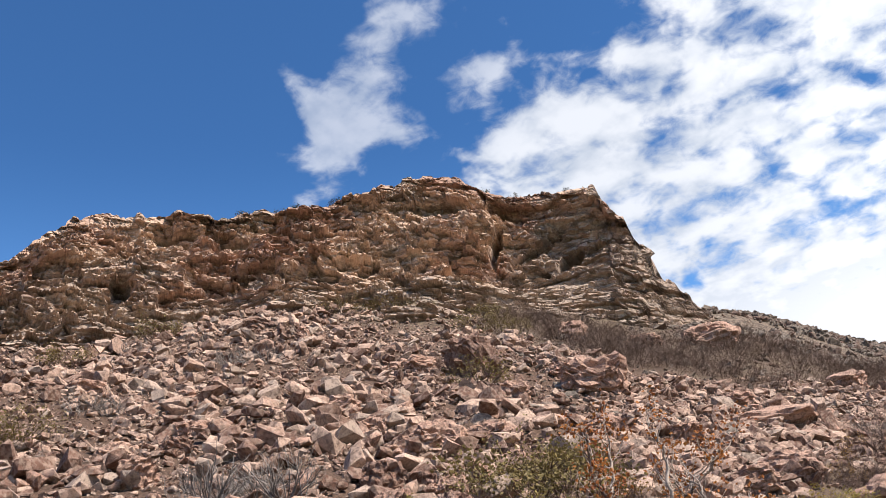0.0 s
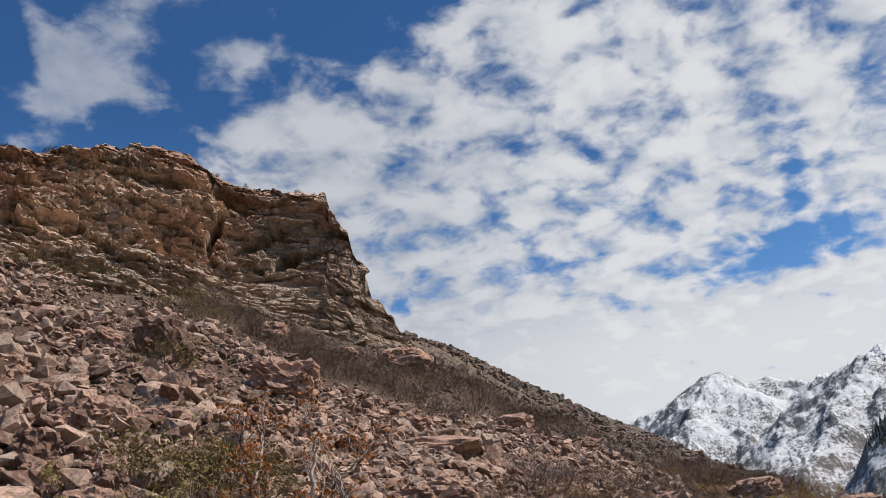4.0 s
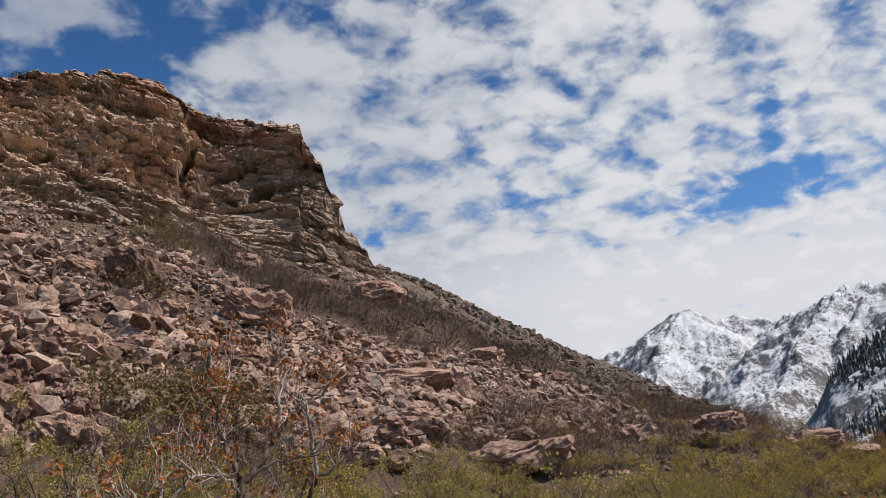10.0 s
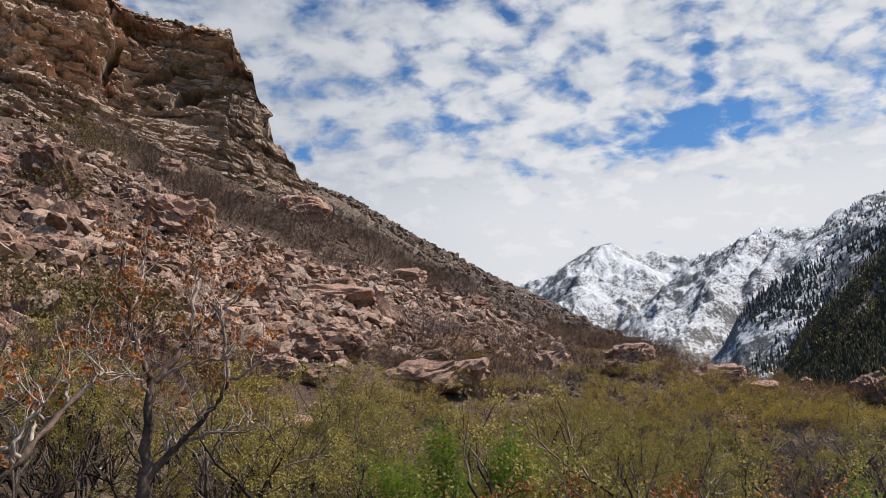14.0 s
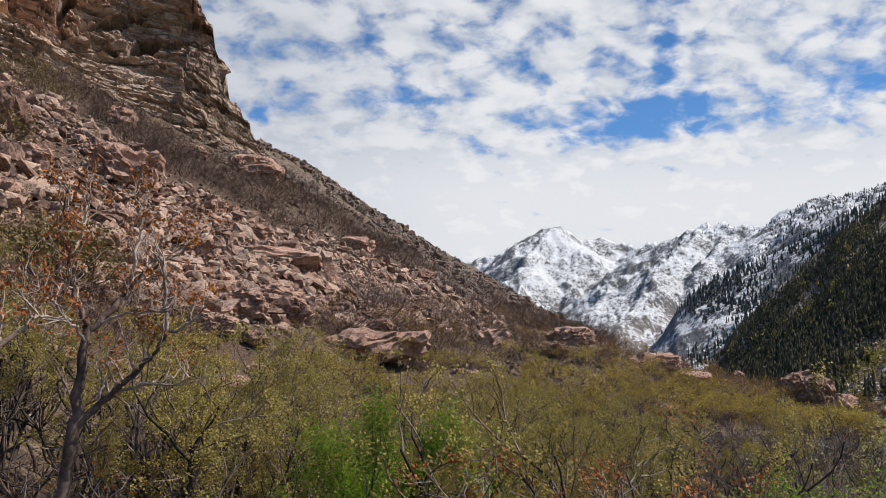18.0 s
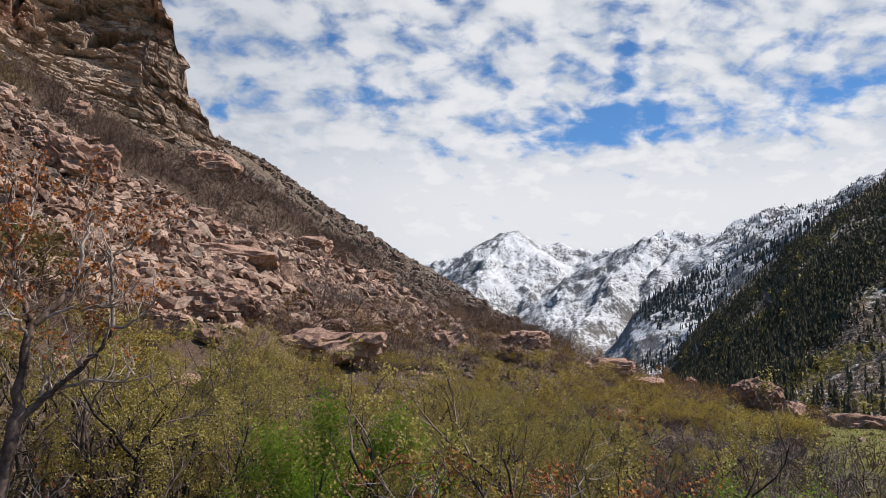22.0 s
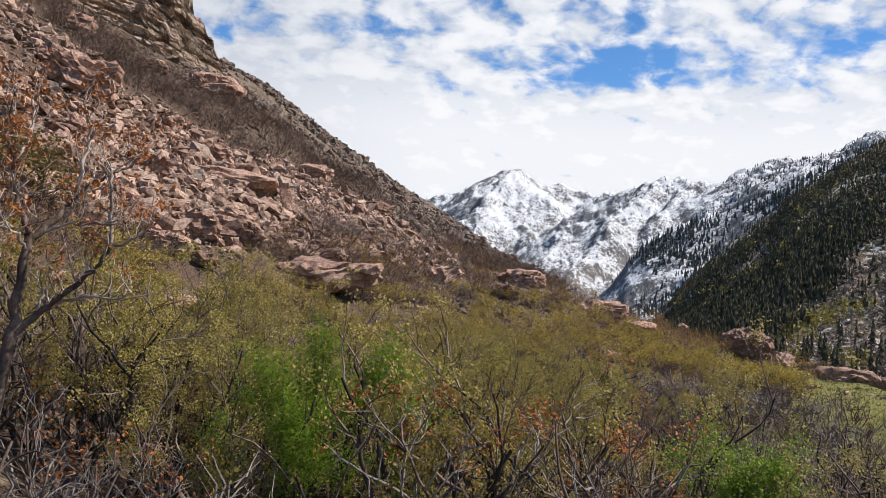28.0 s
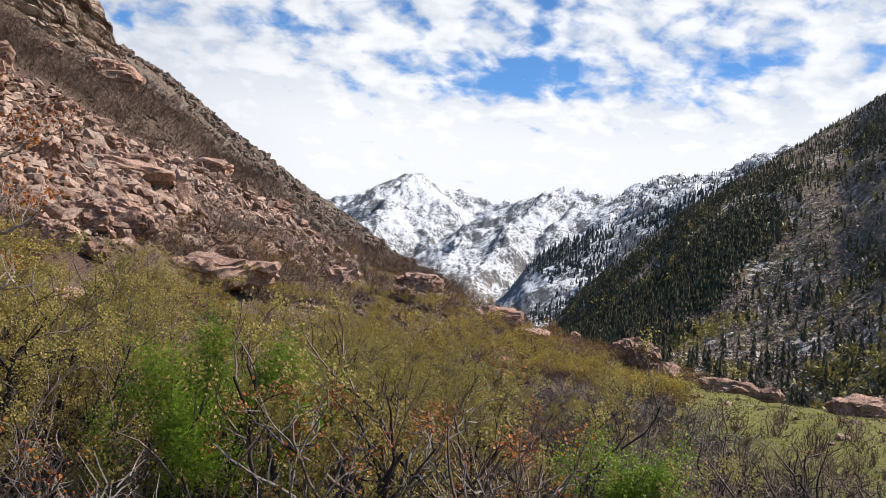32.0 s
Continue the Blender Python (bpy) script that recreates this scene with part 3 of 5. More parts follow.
def build_range(az):
    d = np.concatenate([np.arange(1350, 3150, 11.0), np.arange(3150, 4200, 60.0)])
    dd, aa = np.meshgrid(d, np.radians(az), indexing="ij")
    x, y = dd * np.sin(aa), dd * np.cos(aa)
    wx, wy = x + 60 * fbm(x / 260, y / 260, 1.0, 3), y + 60 * fbm(x / 260, y / 260, 7.0, 3)
    z = np.full(x.shape, 70.0)
    for line, fall in RIDGES:
        near = roof(x, y, line, fall * 1.05)
        off = roof(wx, wy, line, fall)
        z = np.maximum(z, np.minimum(off, near + 40) * 0.6 + near * 0.4)
    low = np.clip((z - 70) / 120, 0.05, 1)
    tip = np.exp(-np.hypot(x - RIDGES[0][0][7].x, y - RIDGES[0][0][7].y) / 40.0)
    z = z + 16 * tip + low * (1 - 0.8 * tip) * (15 * (ridged(x / 230, y / 230, 3, 0.5) - 0.7) + 11 * (ridged(x / 75, y / 75, 4, 0.55) - 0.8) + 9 * (ridged(x / 38, y / 38, 3, 0.5) - 0.8) + 3 * fbm(x / 24, y / 24, 2.0, 2))
    return np.stack([x, y, z], -1)


far_az = np.arange(-12, 33, 0.10)
far = build_range(far_az)
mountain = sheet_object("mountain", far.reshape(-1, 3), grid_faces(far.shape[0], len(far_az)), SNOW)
tagged(mountain, "distant rocky mountain range streaked with fresh snow", "mountain", kind="structure")

spur_az = np.arange(4.6, 40, 0.11)
spur = build_mountain(spur_az, (4.6, 6.2, 7.2, 8.3, 9.5, 11, 13, 16, 20, 40), (7.6, 9.0, 10.6, 11.7, 12.4, 13.2, 13.8, 15.2, 17.2, 22),
                      800.0, 1350.0, 1700.0, 20.0, 130, 26.0, 220.0, 7.0)
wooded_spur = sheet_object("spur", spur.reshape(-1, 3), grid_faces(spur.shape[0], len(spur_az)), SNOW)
tagged(wooded_spur, "snow-dusted mountain spur with scattered dark conifers", "hillside", kind="structure")

wall_az = np.arange(7.0, 44, 0.14)
wall = build_mountain(wall_az, (7, 9, 10.5, 13, 16, 18.5, 20.2, 22.3, 24.8, 27.4, 33, 45, 70), (4.2, 7.4, 9.4, 11.9, 14.4, 16.1, 17.1, 18.4, 19.9, 21.4, 24, 26, 24),
                      330.0, 900.0, 1250.0, -12.0, 170, 11.0, 190.0, 13.0)
forest_wall = sheet_object("forest_slope", wall.reshape(-1, 3), grid_faces(wall.shape[0], len(wall_az)), WOODED)
tagged(forest_wall, "steep shaded canyon side with dark soil and old snow", "hillside", kind="structure")

# ---------- loose rock ----------
rng = np.random.default_rng(7)
APPARENT = np.degrees(np.arctan2(GZ - EYE.z, DD[:, None]))


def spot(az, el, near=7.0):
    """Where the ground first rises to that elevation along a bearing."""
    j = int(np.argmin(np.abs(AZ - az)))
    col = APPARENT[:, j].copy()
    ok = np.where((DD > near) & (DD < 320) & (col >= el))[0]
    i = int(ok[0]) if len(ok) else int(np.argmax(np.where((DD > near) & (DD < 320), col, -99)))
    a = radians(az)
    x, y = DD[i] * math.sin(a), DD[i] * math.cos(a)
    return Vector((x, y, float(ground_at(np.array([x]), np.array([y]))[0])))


def hull_rock(points, stretch, seed):
    """An angular block: the hull of a few points in a stretched box."""
    r = np.random.default_rng(seed)
    p = r.uniform(-1, 1, (points, 3))
    p = p / (np.abs(p) ** 3).sum(1, keepdims=True) ** (1 / 3) * r.uniform(0.84, 1.0, (points, 1))
    bm = bmesh.new()
    for v in p * np.array(stretch):
        bm.verts.new(v)
    got = bmesh.ops.convex_hull(bm, input=bm.verts)
    loose = [g for g in got["geom_interior"] if isinstance(g, bmesh.types.BMVert)]
    bmesh.ops.delete(bm, geom=loose, context="VERTS")
    bmesh.ops.triangulate(bm, faces=bm.faces)
    return bm


def as_arrays(bm):
    bm.verts.index_update()
    v = np.array([x.co[:] for x in bm.verts])
    f = np.array([[c.index for c in q_.verts] for q_ in bm.faces])
    return v, f


ROCK_SHAPES = [as_arrays(hull_rock(13 + i % 4, (1.0, 0.55 + 0.06 * (i % 7), 0.34 + 0.08 * (i % 5)), 100 + i)) for i in range(24)]


SMALL_SHAPES = [as_arrays(hull_rock(8 + i % 2, (1.0, 0.55 + 0.06 * (i % 7), 0.40 + 0.08 * (i % 5)), 160 + i)) for i in range(16)]


def rotations(n, r, tilt=0.5):
    """Random turns about z with a random tilt."""
    a, b, c = r.uniform(0, 6.283, n), r.normal(0, tilt, n), r.normal(0, tilt, n)
    z0 = np.zeros(n)
    ca, sa, cb, sb, cc, sc = np.cos(a), np.sin(a), np.cos(b), np.sin(b), np.cos(c), np.sin(c)
    rz = np.stack([np.stack([ca, -sa, z0], -1), np.stack([sa, ca, z0], -1), np.stack([z0, z0, z0 + 1], -1)], 1)
    rx = np.stack([np.stack([z0 + 1, z0, z0], -1), np.stack([z0, cb, -sb], -1), np.stack([z0, sb, cb], -1)], 1)
    ry = np.stack([np.stack([cc, z0, sc], -1), np.stack([z0, z0 + 1, z0], -1), np.stack([-sc, z0, cc], -1)], 1)
    return rz @ rx @ ry


def strew(name, shapes, places, sizes, turns, mat, smooth=False, pick=None):
    """Many small pieces joined into one mesh."""
    pick = rng.integers(0, len(shapes), len(places)) if pick is None else pick
    vs, fs, base = [], [], 0
    for i, (v, f) in enumerate(shapes):
        m = np.where(pick == i)[0]
        if not len(m):
            continue
        w = np.einsum("nij,vj->nvi", turns[m], v) * sizes[m][:, None, None if sizes.ndim == 1 else slice(None)] + places[m][:, None, :]
        vs.append(w.reshape(-1, 3))
        fs.append((f[None] + (np.arange(len(m)) * len(v))[:, None, None] + base).reshape(-1, f.shape[1]))
        base += len(m) * len(v)
    return sheet_object(name, np.concatenate(vs), np.concatenate(fs), mat, smooth)


def polar_places(n, az0, az1, d0, d1, power=1.0):
    az = rng.uniform(az0, az1, n)
    d = d0 + (d1 - d0) * rng.uniform(0, 1, n) ** power
    a = np.radians(az)
    return az, d, d * np.sin(a), d * np.cos(a)


SCRUB_AZ, SCRUB_EL = (-70, -34, -32, -29, -23.6, -20.8, -17.3, -13.7, -10.2, -8.4, -6.7, -4.6, 0, 5), (30, 30, 22, 20.3, 17.2, 16.3, 15.2, 14.5, 13.6, 13.0, 12.0, 10.4, 9.4, 8.2)


def talus_weight(az, d, x, y, z):
    """One where the scree lies bare, nought outside it."""
    el = np.degrees(np.arctan2(z - EYE.z, d))
    upper = np.clip((np.interp(az, SCRUB_AZ, SCRUB_EL) + 0.4 * fbm(x / 6, y / 6, 3.0, 2) - el) * 1.3, 0, 1)
    foot = np.interp(az, (-70, -40, -36, -32, -27, -22, -18, -13, -8, -4, 2), (9.0, 9.0, 9.4, 10.8, 9.6, 8.8, 9.0, 9.6, 9.4, 9.6, 9.3))
    lower = np.clip((el - foot + 0.8 + 0.5 * fbm(x / 5, y / 5, 5.0, 2)) * 0.8, 0, 1)
    side = np.clip((-2.5 - az) / 3, 0, 1)
    return upper * lower * side


def scatter_talus(n, small, large, power, d0, d1):
    az, d, x, y = polar_places(n, -72, 2, d0, d1, 0.62)
    z = ground_at(x, y)
    keep = rng.uniform(0, 1, n) < talus_weight(az, d, x, y, z)
    az, d, x, y, z = az[keep], d[keep], x[keep], y[keep], z[keep]
    size = small * (large / small) ** (rng.uniform(0, 1, len(x)) ** power)
    coarse = np.clip(0.85 + 0.5 * fbm(x / 9, y / 9, 1.0, 3), 0.5, 1.5)
    size = size * coarse
    return np.stack([x, y, z + size * rng.uniform(-0.15, 0.75, len(x))], -1), size


pl, sz = scatter_talus(44000, 0.08, 0.27, 1.2, 19, 112)
scree = strew("scree", SMALL_SHAPES, pl, sz, rotations(len(pl), rng, 0.5), ROCK)
tagged(scree, "slope of broken pink and grey quartzite scree", "scree", kind="stuff")
pl, sz = scatter_talus(24000, 0.18, 0.95, 2.5, 19, 112)
az, d, x, y = polar_places(11000, -27, -4, 32, 105, 0.8)
z = ground_at(x, y)
keep = rng.uniform(0, 1, len(x)) < talus_weight(az, d, x, y, z)
side_size = 0.16 * 4.6 ** (rng.uniform(0, 1, int(keep.sum())) ** 2.2)
pl = np.concatenate([pl, np.stack([x[keep], y[keep], z[keep] + side_size * 0.3], -1)])
sz = np.concatenate([sz, side_size])
tagged(strew("scree_blocks", ROCK_SHAPES, pl, sz, rotations(len(pl), rng, 0.42), ROCK), "larger angular quartzite blocks lying over the scree", "scree", kind="stuff")

# single rocks of the lower scree, and blocks up the slope
rock_meshes = []
for i in range(10):
    bm = hull_rock(20, (1.0, 0.6 + 0.04 * i, 0.45 + 0.04 * (i % 5)), 300 + i)
    me = bpy.data.meshes.new("rock")
    bm.to_mesh(me)
    bm.free()
    me.materials.append(ROCK_ONE)
    rock_meshes.append(me)
pl, sz = scatter_talus(1500, 0.35, 0.8, 1.8, 20, 75)
for p, s in list(zip(pl, sz))[:300]:
    rock = new("rock", rock_meshes[int(rng.integers(0, 10))])
    turn = Euler((float(rng.normal(0, 0.35)), float(rng.normal(0, 0.35)), float(rng.uniform(0, 6.28)))).to_matrix().to_4x4()
    rock.matrix_world = Matrix.Translation(p) @ turn @ Matrix.Diagonal((s, s, s, 1))
    tagged(rock, "angular pink quartzite rock lying in the scree", "rock", "scree rocks")


def boulder_mesh(seed, stretch, layered):
    """A large weathered block with ledges along its bedding."""
    bm = hull_rock(26, stretch, seed)
    bmesh.ops.subdivide_edges(bm, edges=bm.edges, cuts=5, use_grid_fill=True)
    bmesh.ops.triangulate(bm, faces=bm.faces)
    bm.normal_update()
    tilt = Vector((0.10 * math.sin(seed), 0.12 * math.cos(seed), 1.0))
    flat = min(1.0, stretch[2] * 1.5)
    for v in bm.verts:
        p = v.co * 2.0 + Vector((seed * 3.1, 0, 0))
        bed = v.co.dot(tilt) * 6.0 / flat + 0.5 * noise.noise(p)
        step = abs((bed % 1.0) - 0.5) * 2.0
        joint = noise.cell(Vector((p.x * 1.7 + math.floor(bed) * 3.3, p.y * 1.7, math.floor(bed))))
        out = 0.12 * noise.fractal(p * 1.3, 0.6, 2.2, 6) + 0.15 * joint * abs(v.normal.xy.length) - 0.13 * layered * max(0.0, step - 0.6) * v.normal.xy.length
        v.co += v.normal * out * flat
        v.co += Vector((noise.noise(p * 5), noise.noise(p * 5 + Vector((9, 0, 0))), noise.noise(p * 5 + Vector((0, 9, 0))))) * 0.05 * flat
    return bm


BOULDERS = []


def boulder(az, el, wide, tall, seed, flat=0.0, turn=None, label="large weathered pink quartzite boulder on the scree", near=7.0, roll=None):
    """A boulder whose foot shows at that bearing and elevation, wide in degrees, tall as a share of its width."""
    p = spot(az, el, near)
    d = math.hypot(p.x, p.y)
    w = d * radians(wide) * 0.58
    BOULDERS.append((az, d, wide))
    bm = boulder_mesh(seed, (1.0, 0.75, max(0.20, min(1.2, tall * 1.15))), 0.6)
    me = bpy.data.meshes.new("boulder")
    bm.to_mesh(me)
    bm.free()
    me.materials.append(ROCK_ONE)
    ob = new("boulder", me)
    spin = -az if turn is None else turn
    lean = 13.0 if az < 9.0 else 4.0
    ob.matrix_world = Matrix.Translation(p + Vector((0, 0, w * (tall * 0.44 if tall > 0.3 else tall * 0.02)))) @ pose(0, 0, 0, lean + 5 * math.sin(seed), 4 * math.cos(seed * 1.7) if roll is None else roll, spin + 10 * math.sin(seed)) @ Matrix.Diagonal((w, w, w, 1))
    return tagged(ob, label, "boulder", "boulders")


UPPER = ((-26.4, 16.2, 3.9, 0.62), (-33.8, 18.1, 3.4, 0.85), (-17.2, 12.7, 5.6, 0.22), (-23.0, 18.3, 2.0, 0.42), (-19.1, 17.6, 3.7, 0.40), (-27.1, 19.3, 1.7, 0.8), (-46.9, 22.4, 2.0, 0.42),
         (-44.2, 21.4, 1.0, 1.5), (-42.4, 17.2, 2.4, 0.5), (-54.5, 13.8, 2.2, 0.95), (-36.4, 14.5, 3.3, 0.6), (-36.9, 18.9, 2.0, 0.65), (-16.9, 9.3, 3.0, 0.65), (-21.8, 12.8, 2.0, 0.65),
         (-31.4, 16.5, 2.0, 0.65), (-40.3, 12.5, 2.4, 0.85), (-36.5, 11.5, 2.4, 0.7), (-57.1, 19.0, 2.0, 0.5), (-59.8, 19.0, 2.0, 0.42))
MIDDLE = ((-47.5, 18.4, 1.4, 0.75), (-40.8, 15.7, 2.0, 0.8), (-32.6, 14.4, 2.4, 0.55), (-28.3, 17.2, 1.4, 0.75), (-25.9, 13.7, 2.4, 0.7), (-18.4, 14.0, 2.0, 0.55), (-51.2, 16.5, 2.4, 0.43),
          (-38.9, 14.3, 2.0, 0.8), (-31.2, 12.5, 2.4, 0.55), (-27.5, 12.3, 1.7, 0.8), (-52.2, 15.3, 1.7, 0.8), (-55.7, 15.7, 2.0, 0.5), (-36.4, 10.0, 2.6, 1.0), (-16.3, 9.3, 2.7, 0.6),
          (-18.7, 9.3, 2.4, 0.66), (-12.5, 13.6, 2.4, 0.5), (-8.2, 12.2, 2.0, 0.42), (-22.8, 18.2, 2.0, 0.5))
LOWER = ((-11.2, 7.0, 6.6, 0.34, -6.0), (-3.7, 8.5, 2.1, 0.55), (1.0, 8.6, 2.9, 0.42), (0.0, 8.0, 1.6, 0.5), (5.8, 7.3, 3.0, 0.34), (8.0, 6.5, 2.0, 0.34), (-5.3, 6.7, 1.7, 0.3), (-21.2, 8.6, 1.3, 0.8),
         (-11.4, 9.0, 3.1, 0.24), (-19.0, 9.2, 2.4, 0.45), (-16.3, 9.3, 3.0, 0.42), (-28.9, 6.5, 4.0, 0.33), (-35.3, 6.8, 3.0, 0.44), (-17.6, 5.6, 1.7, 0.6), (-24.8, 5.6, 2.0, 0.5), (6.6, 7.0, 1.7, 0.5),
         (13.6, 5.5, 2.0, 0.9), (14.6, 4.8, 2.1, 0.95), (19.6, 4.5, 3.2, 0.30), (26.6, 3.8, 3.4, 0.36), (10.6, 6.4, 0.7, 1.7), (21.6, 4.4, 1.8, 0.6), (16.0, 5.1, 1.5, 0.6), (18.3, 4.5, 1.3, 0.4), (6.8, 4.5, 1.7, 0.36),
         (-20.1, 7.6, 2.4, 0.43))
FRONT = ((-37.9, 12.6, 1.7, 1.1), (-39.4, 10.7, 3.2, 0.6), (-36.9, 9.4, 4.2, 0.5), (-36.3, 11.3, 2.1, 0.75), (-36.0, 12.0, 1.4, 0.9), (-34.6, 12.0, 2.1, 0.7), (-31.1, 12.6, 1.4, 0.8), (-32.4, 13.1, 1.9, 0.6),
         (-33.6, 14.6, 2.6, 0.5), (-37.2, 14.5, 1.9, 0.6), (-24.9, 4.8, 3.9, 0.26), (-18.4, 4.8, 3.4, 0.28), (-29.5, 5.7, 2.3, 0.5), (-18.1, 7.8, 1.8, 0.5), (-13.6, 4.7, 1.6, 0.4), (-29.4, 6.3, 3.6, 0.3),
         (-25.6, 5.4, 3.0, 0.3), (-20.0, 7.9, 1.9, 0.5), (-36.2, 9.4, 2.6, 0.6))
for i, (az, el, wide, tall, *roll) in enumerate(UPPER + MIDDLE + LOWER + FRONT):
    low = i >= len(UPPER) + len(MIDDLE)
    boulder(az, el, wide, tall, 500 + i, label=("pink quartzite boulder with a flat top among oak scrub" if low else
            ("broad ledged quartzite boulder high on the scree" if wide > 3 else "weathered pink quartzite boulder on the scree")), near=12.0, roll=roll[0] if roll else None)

# stones among the brush of the upper hillside, on the far ridge and in the grass
az, d, x, y = polar_places(2600, -32, 3, 55, 135)
pl = np.stack([x, y, ground_at(x, y) + 0.05], -1)
sz = 0.10 * 7.0 ** (rng.uniform(0, 1, len(pl)) ** 2.4)
tagged(strew("brush_stones", ROCK_SHAPES, pl, sz, rotations(len(pl), rng), ROCK_DARK), "loose stones among the hillside brush", "stones", kind="stuff")
az, d, x, y = polar_places(11500, -22, 3, 112, 235)
z = ground_at(x, y)
keep = rng.uniform(0, 1, len(x)) < np.clip(0.35 + 0.9 * fbm(x / 22, y / 22, 6.0, 3) + np.clip((d - 125) / 50, 0, 0.6), 0, 1)
pl = np.stack([x, y, z + 0.1], -1)[keep]
sz = 0.35 * 4.0 ** (rng.uniform(0, 1, len(pl)) ** 2.2)
tagged(strew("ridge_stones", ROCK_SHAPES, pl, sz, rotations(len(pl), rng), ROCK_DARK), "grey broken stones along the hill crest", "stones", kind="stuff")
az, d, x, y = polar_places(1600, -30, 34, 20, 90)
pl = np.stack([x, y, ground_at(x, y) + 0.03], -1)
sz = 0.06 * 6.0 ** (rng.uniform(0, 1, len(pl)) ** 2.5)
tagged(strew("field_stones", ROCK_SHAPES, pl, sz, rotations(len(pl), rng, 0.2), ROCK), "small pale stones half sunk in the grass", "stones", kind="stuff")

# ---------- wood and leaves ----------


def leaf_material(name, light, dark, through=0.35):
    m, n = material(name)
    g = n.put("ShaderNodeNewGeometry")
    r = g.outputs["Random Per Island"]
    col = n.mix(r, dark, light)
    col = n.mix(n.span(n.noise(g.outputs["Position"], 1.3, 3.0), 0.35, 0.65, 0.0, 0.5), col, dark)
    b = n.put("ShaderNodeBsdfPrincipled", {"Base Color": col, "Roughness": 0.6, "Specular IOR Level": 0.25})
    t = n.put("ShaderNodeBsdfTranslucent", {"Color": col})
    mixed = n.put("ShaderNodeMixShader", {0: through, 1: b.outputs[0], 2: t.outputs[0]})
    n.link(mixed.outputs[0], n.put("ShaderNodeOutputMaterial").inputs[0])
    return m


def bark_material(name, light, dark):
    m, n = material(name)
    p = n.put("ShaderNodeNewGeometry").outputs["Position"]
    grain = n.noise(p, 22.0, 6.0, 0.7)
    patch = n.noise(p, 3.0, 3.0)
    col = n.mix(n.span(n.math("ADD", n.math("MULTIPLY", grain, 0.5), n.math("MULTIPLY", patch, 0.5)), 0.35, 0.65), dark, light)
    finish(n, col, 0.9, grain, 0.7, 0.01, 0.2)
    return m


BARK_DARK = bark_material("dark_oak_bark", (0.085, 0.066, 0.056, 1), (0.022, 0.017, 0.014, 1))
BARK_PALE = bark_material("pale_maple_twigs", (0.48, 0.40, 0.34, 1), (0.20, 0.15, 0.125, 1))
TWIGS_OAK = bark_material("grey_brown_oak_twigs", (0.20, 0.15, 0.125, 1), (0.065, 0.047, 0.04, 1))
BARK_BROWN = bark_material("brown_maple_bark", (0.18, 0.125, 0.10, 1), (0.05, 0.034, 0.027, 1))
TWIGS = bark_material("brown_twigs", (0.203, 0.139, 0.109, 1), (0.083, 0.055, 0.045, 1))
TWIGS_BRUSH = bark_material("dark_brush_twigs", (0.165, 0.11, 0.082, 1), (0.088, 0.058, 0.046, 1))
TWIGS_GREY = bark_material("grey_twigs", (0.247, 0.214, 0.195, 1), (0.09, 0.075, 0.068, 1))
LEAF_BUD = leaf_material("yellow_green_oak_leaf", (0.43, 0.35, 0.095, 1), (0.20, 0.16, 0.047, 1), 0.4)
LEAF_GREEN = leaf_material("fresh_green_leaf", (0.31, 0.42, 0.05, 1), (0.12, 0.20, 0.025, 1))
LEAF_OLIVE = leaf_material("olive_scrub_leaf", (0.25, 0.185, 0.066, 1), (0.105, 0.077, 0.029, 1))
LEAF_YELLOW = leaf_material("ochre_yellow_scrub_leaf", (0.51, 0.39, 0.083, 1), (0.255, 0.188, 0.041, 1))
LEAF_RUST = leaf_material("rust_orange_leaf", (0.46, 0.175, 0.035, 1), (0.20, 0.06, 0.024, 1))
LEAF_BROWN = leaf_material("brown_winter_buds", (0.232, 0.146, 0.101, 1), (0.112, 0.068, 0.049, 1), 0.2)
BUDS_BRUSH = leaf_material("purple_brown_buds", (0.20, 0.132, 0.098, 1), (0.115, 0.075, 0.057, 1), 0.2)
LEAF_GOLD = leaf_material("tawny_scrub_leaf", (0.36, 0.21, 0.045, 1), (0.165, 0.094, 0.026, 1))


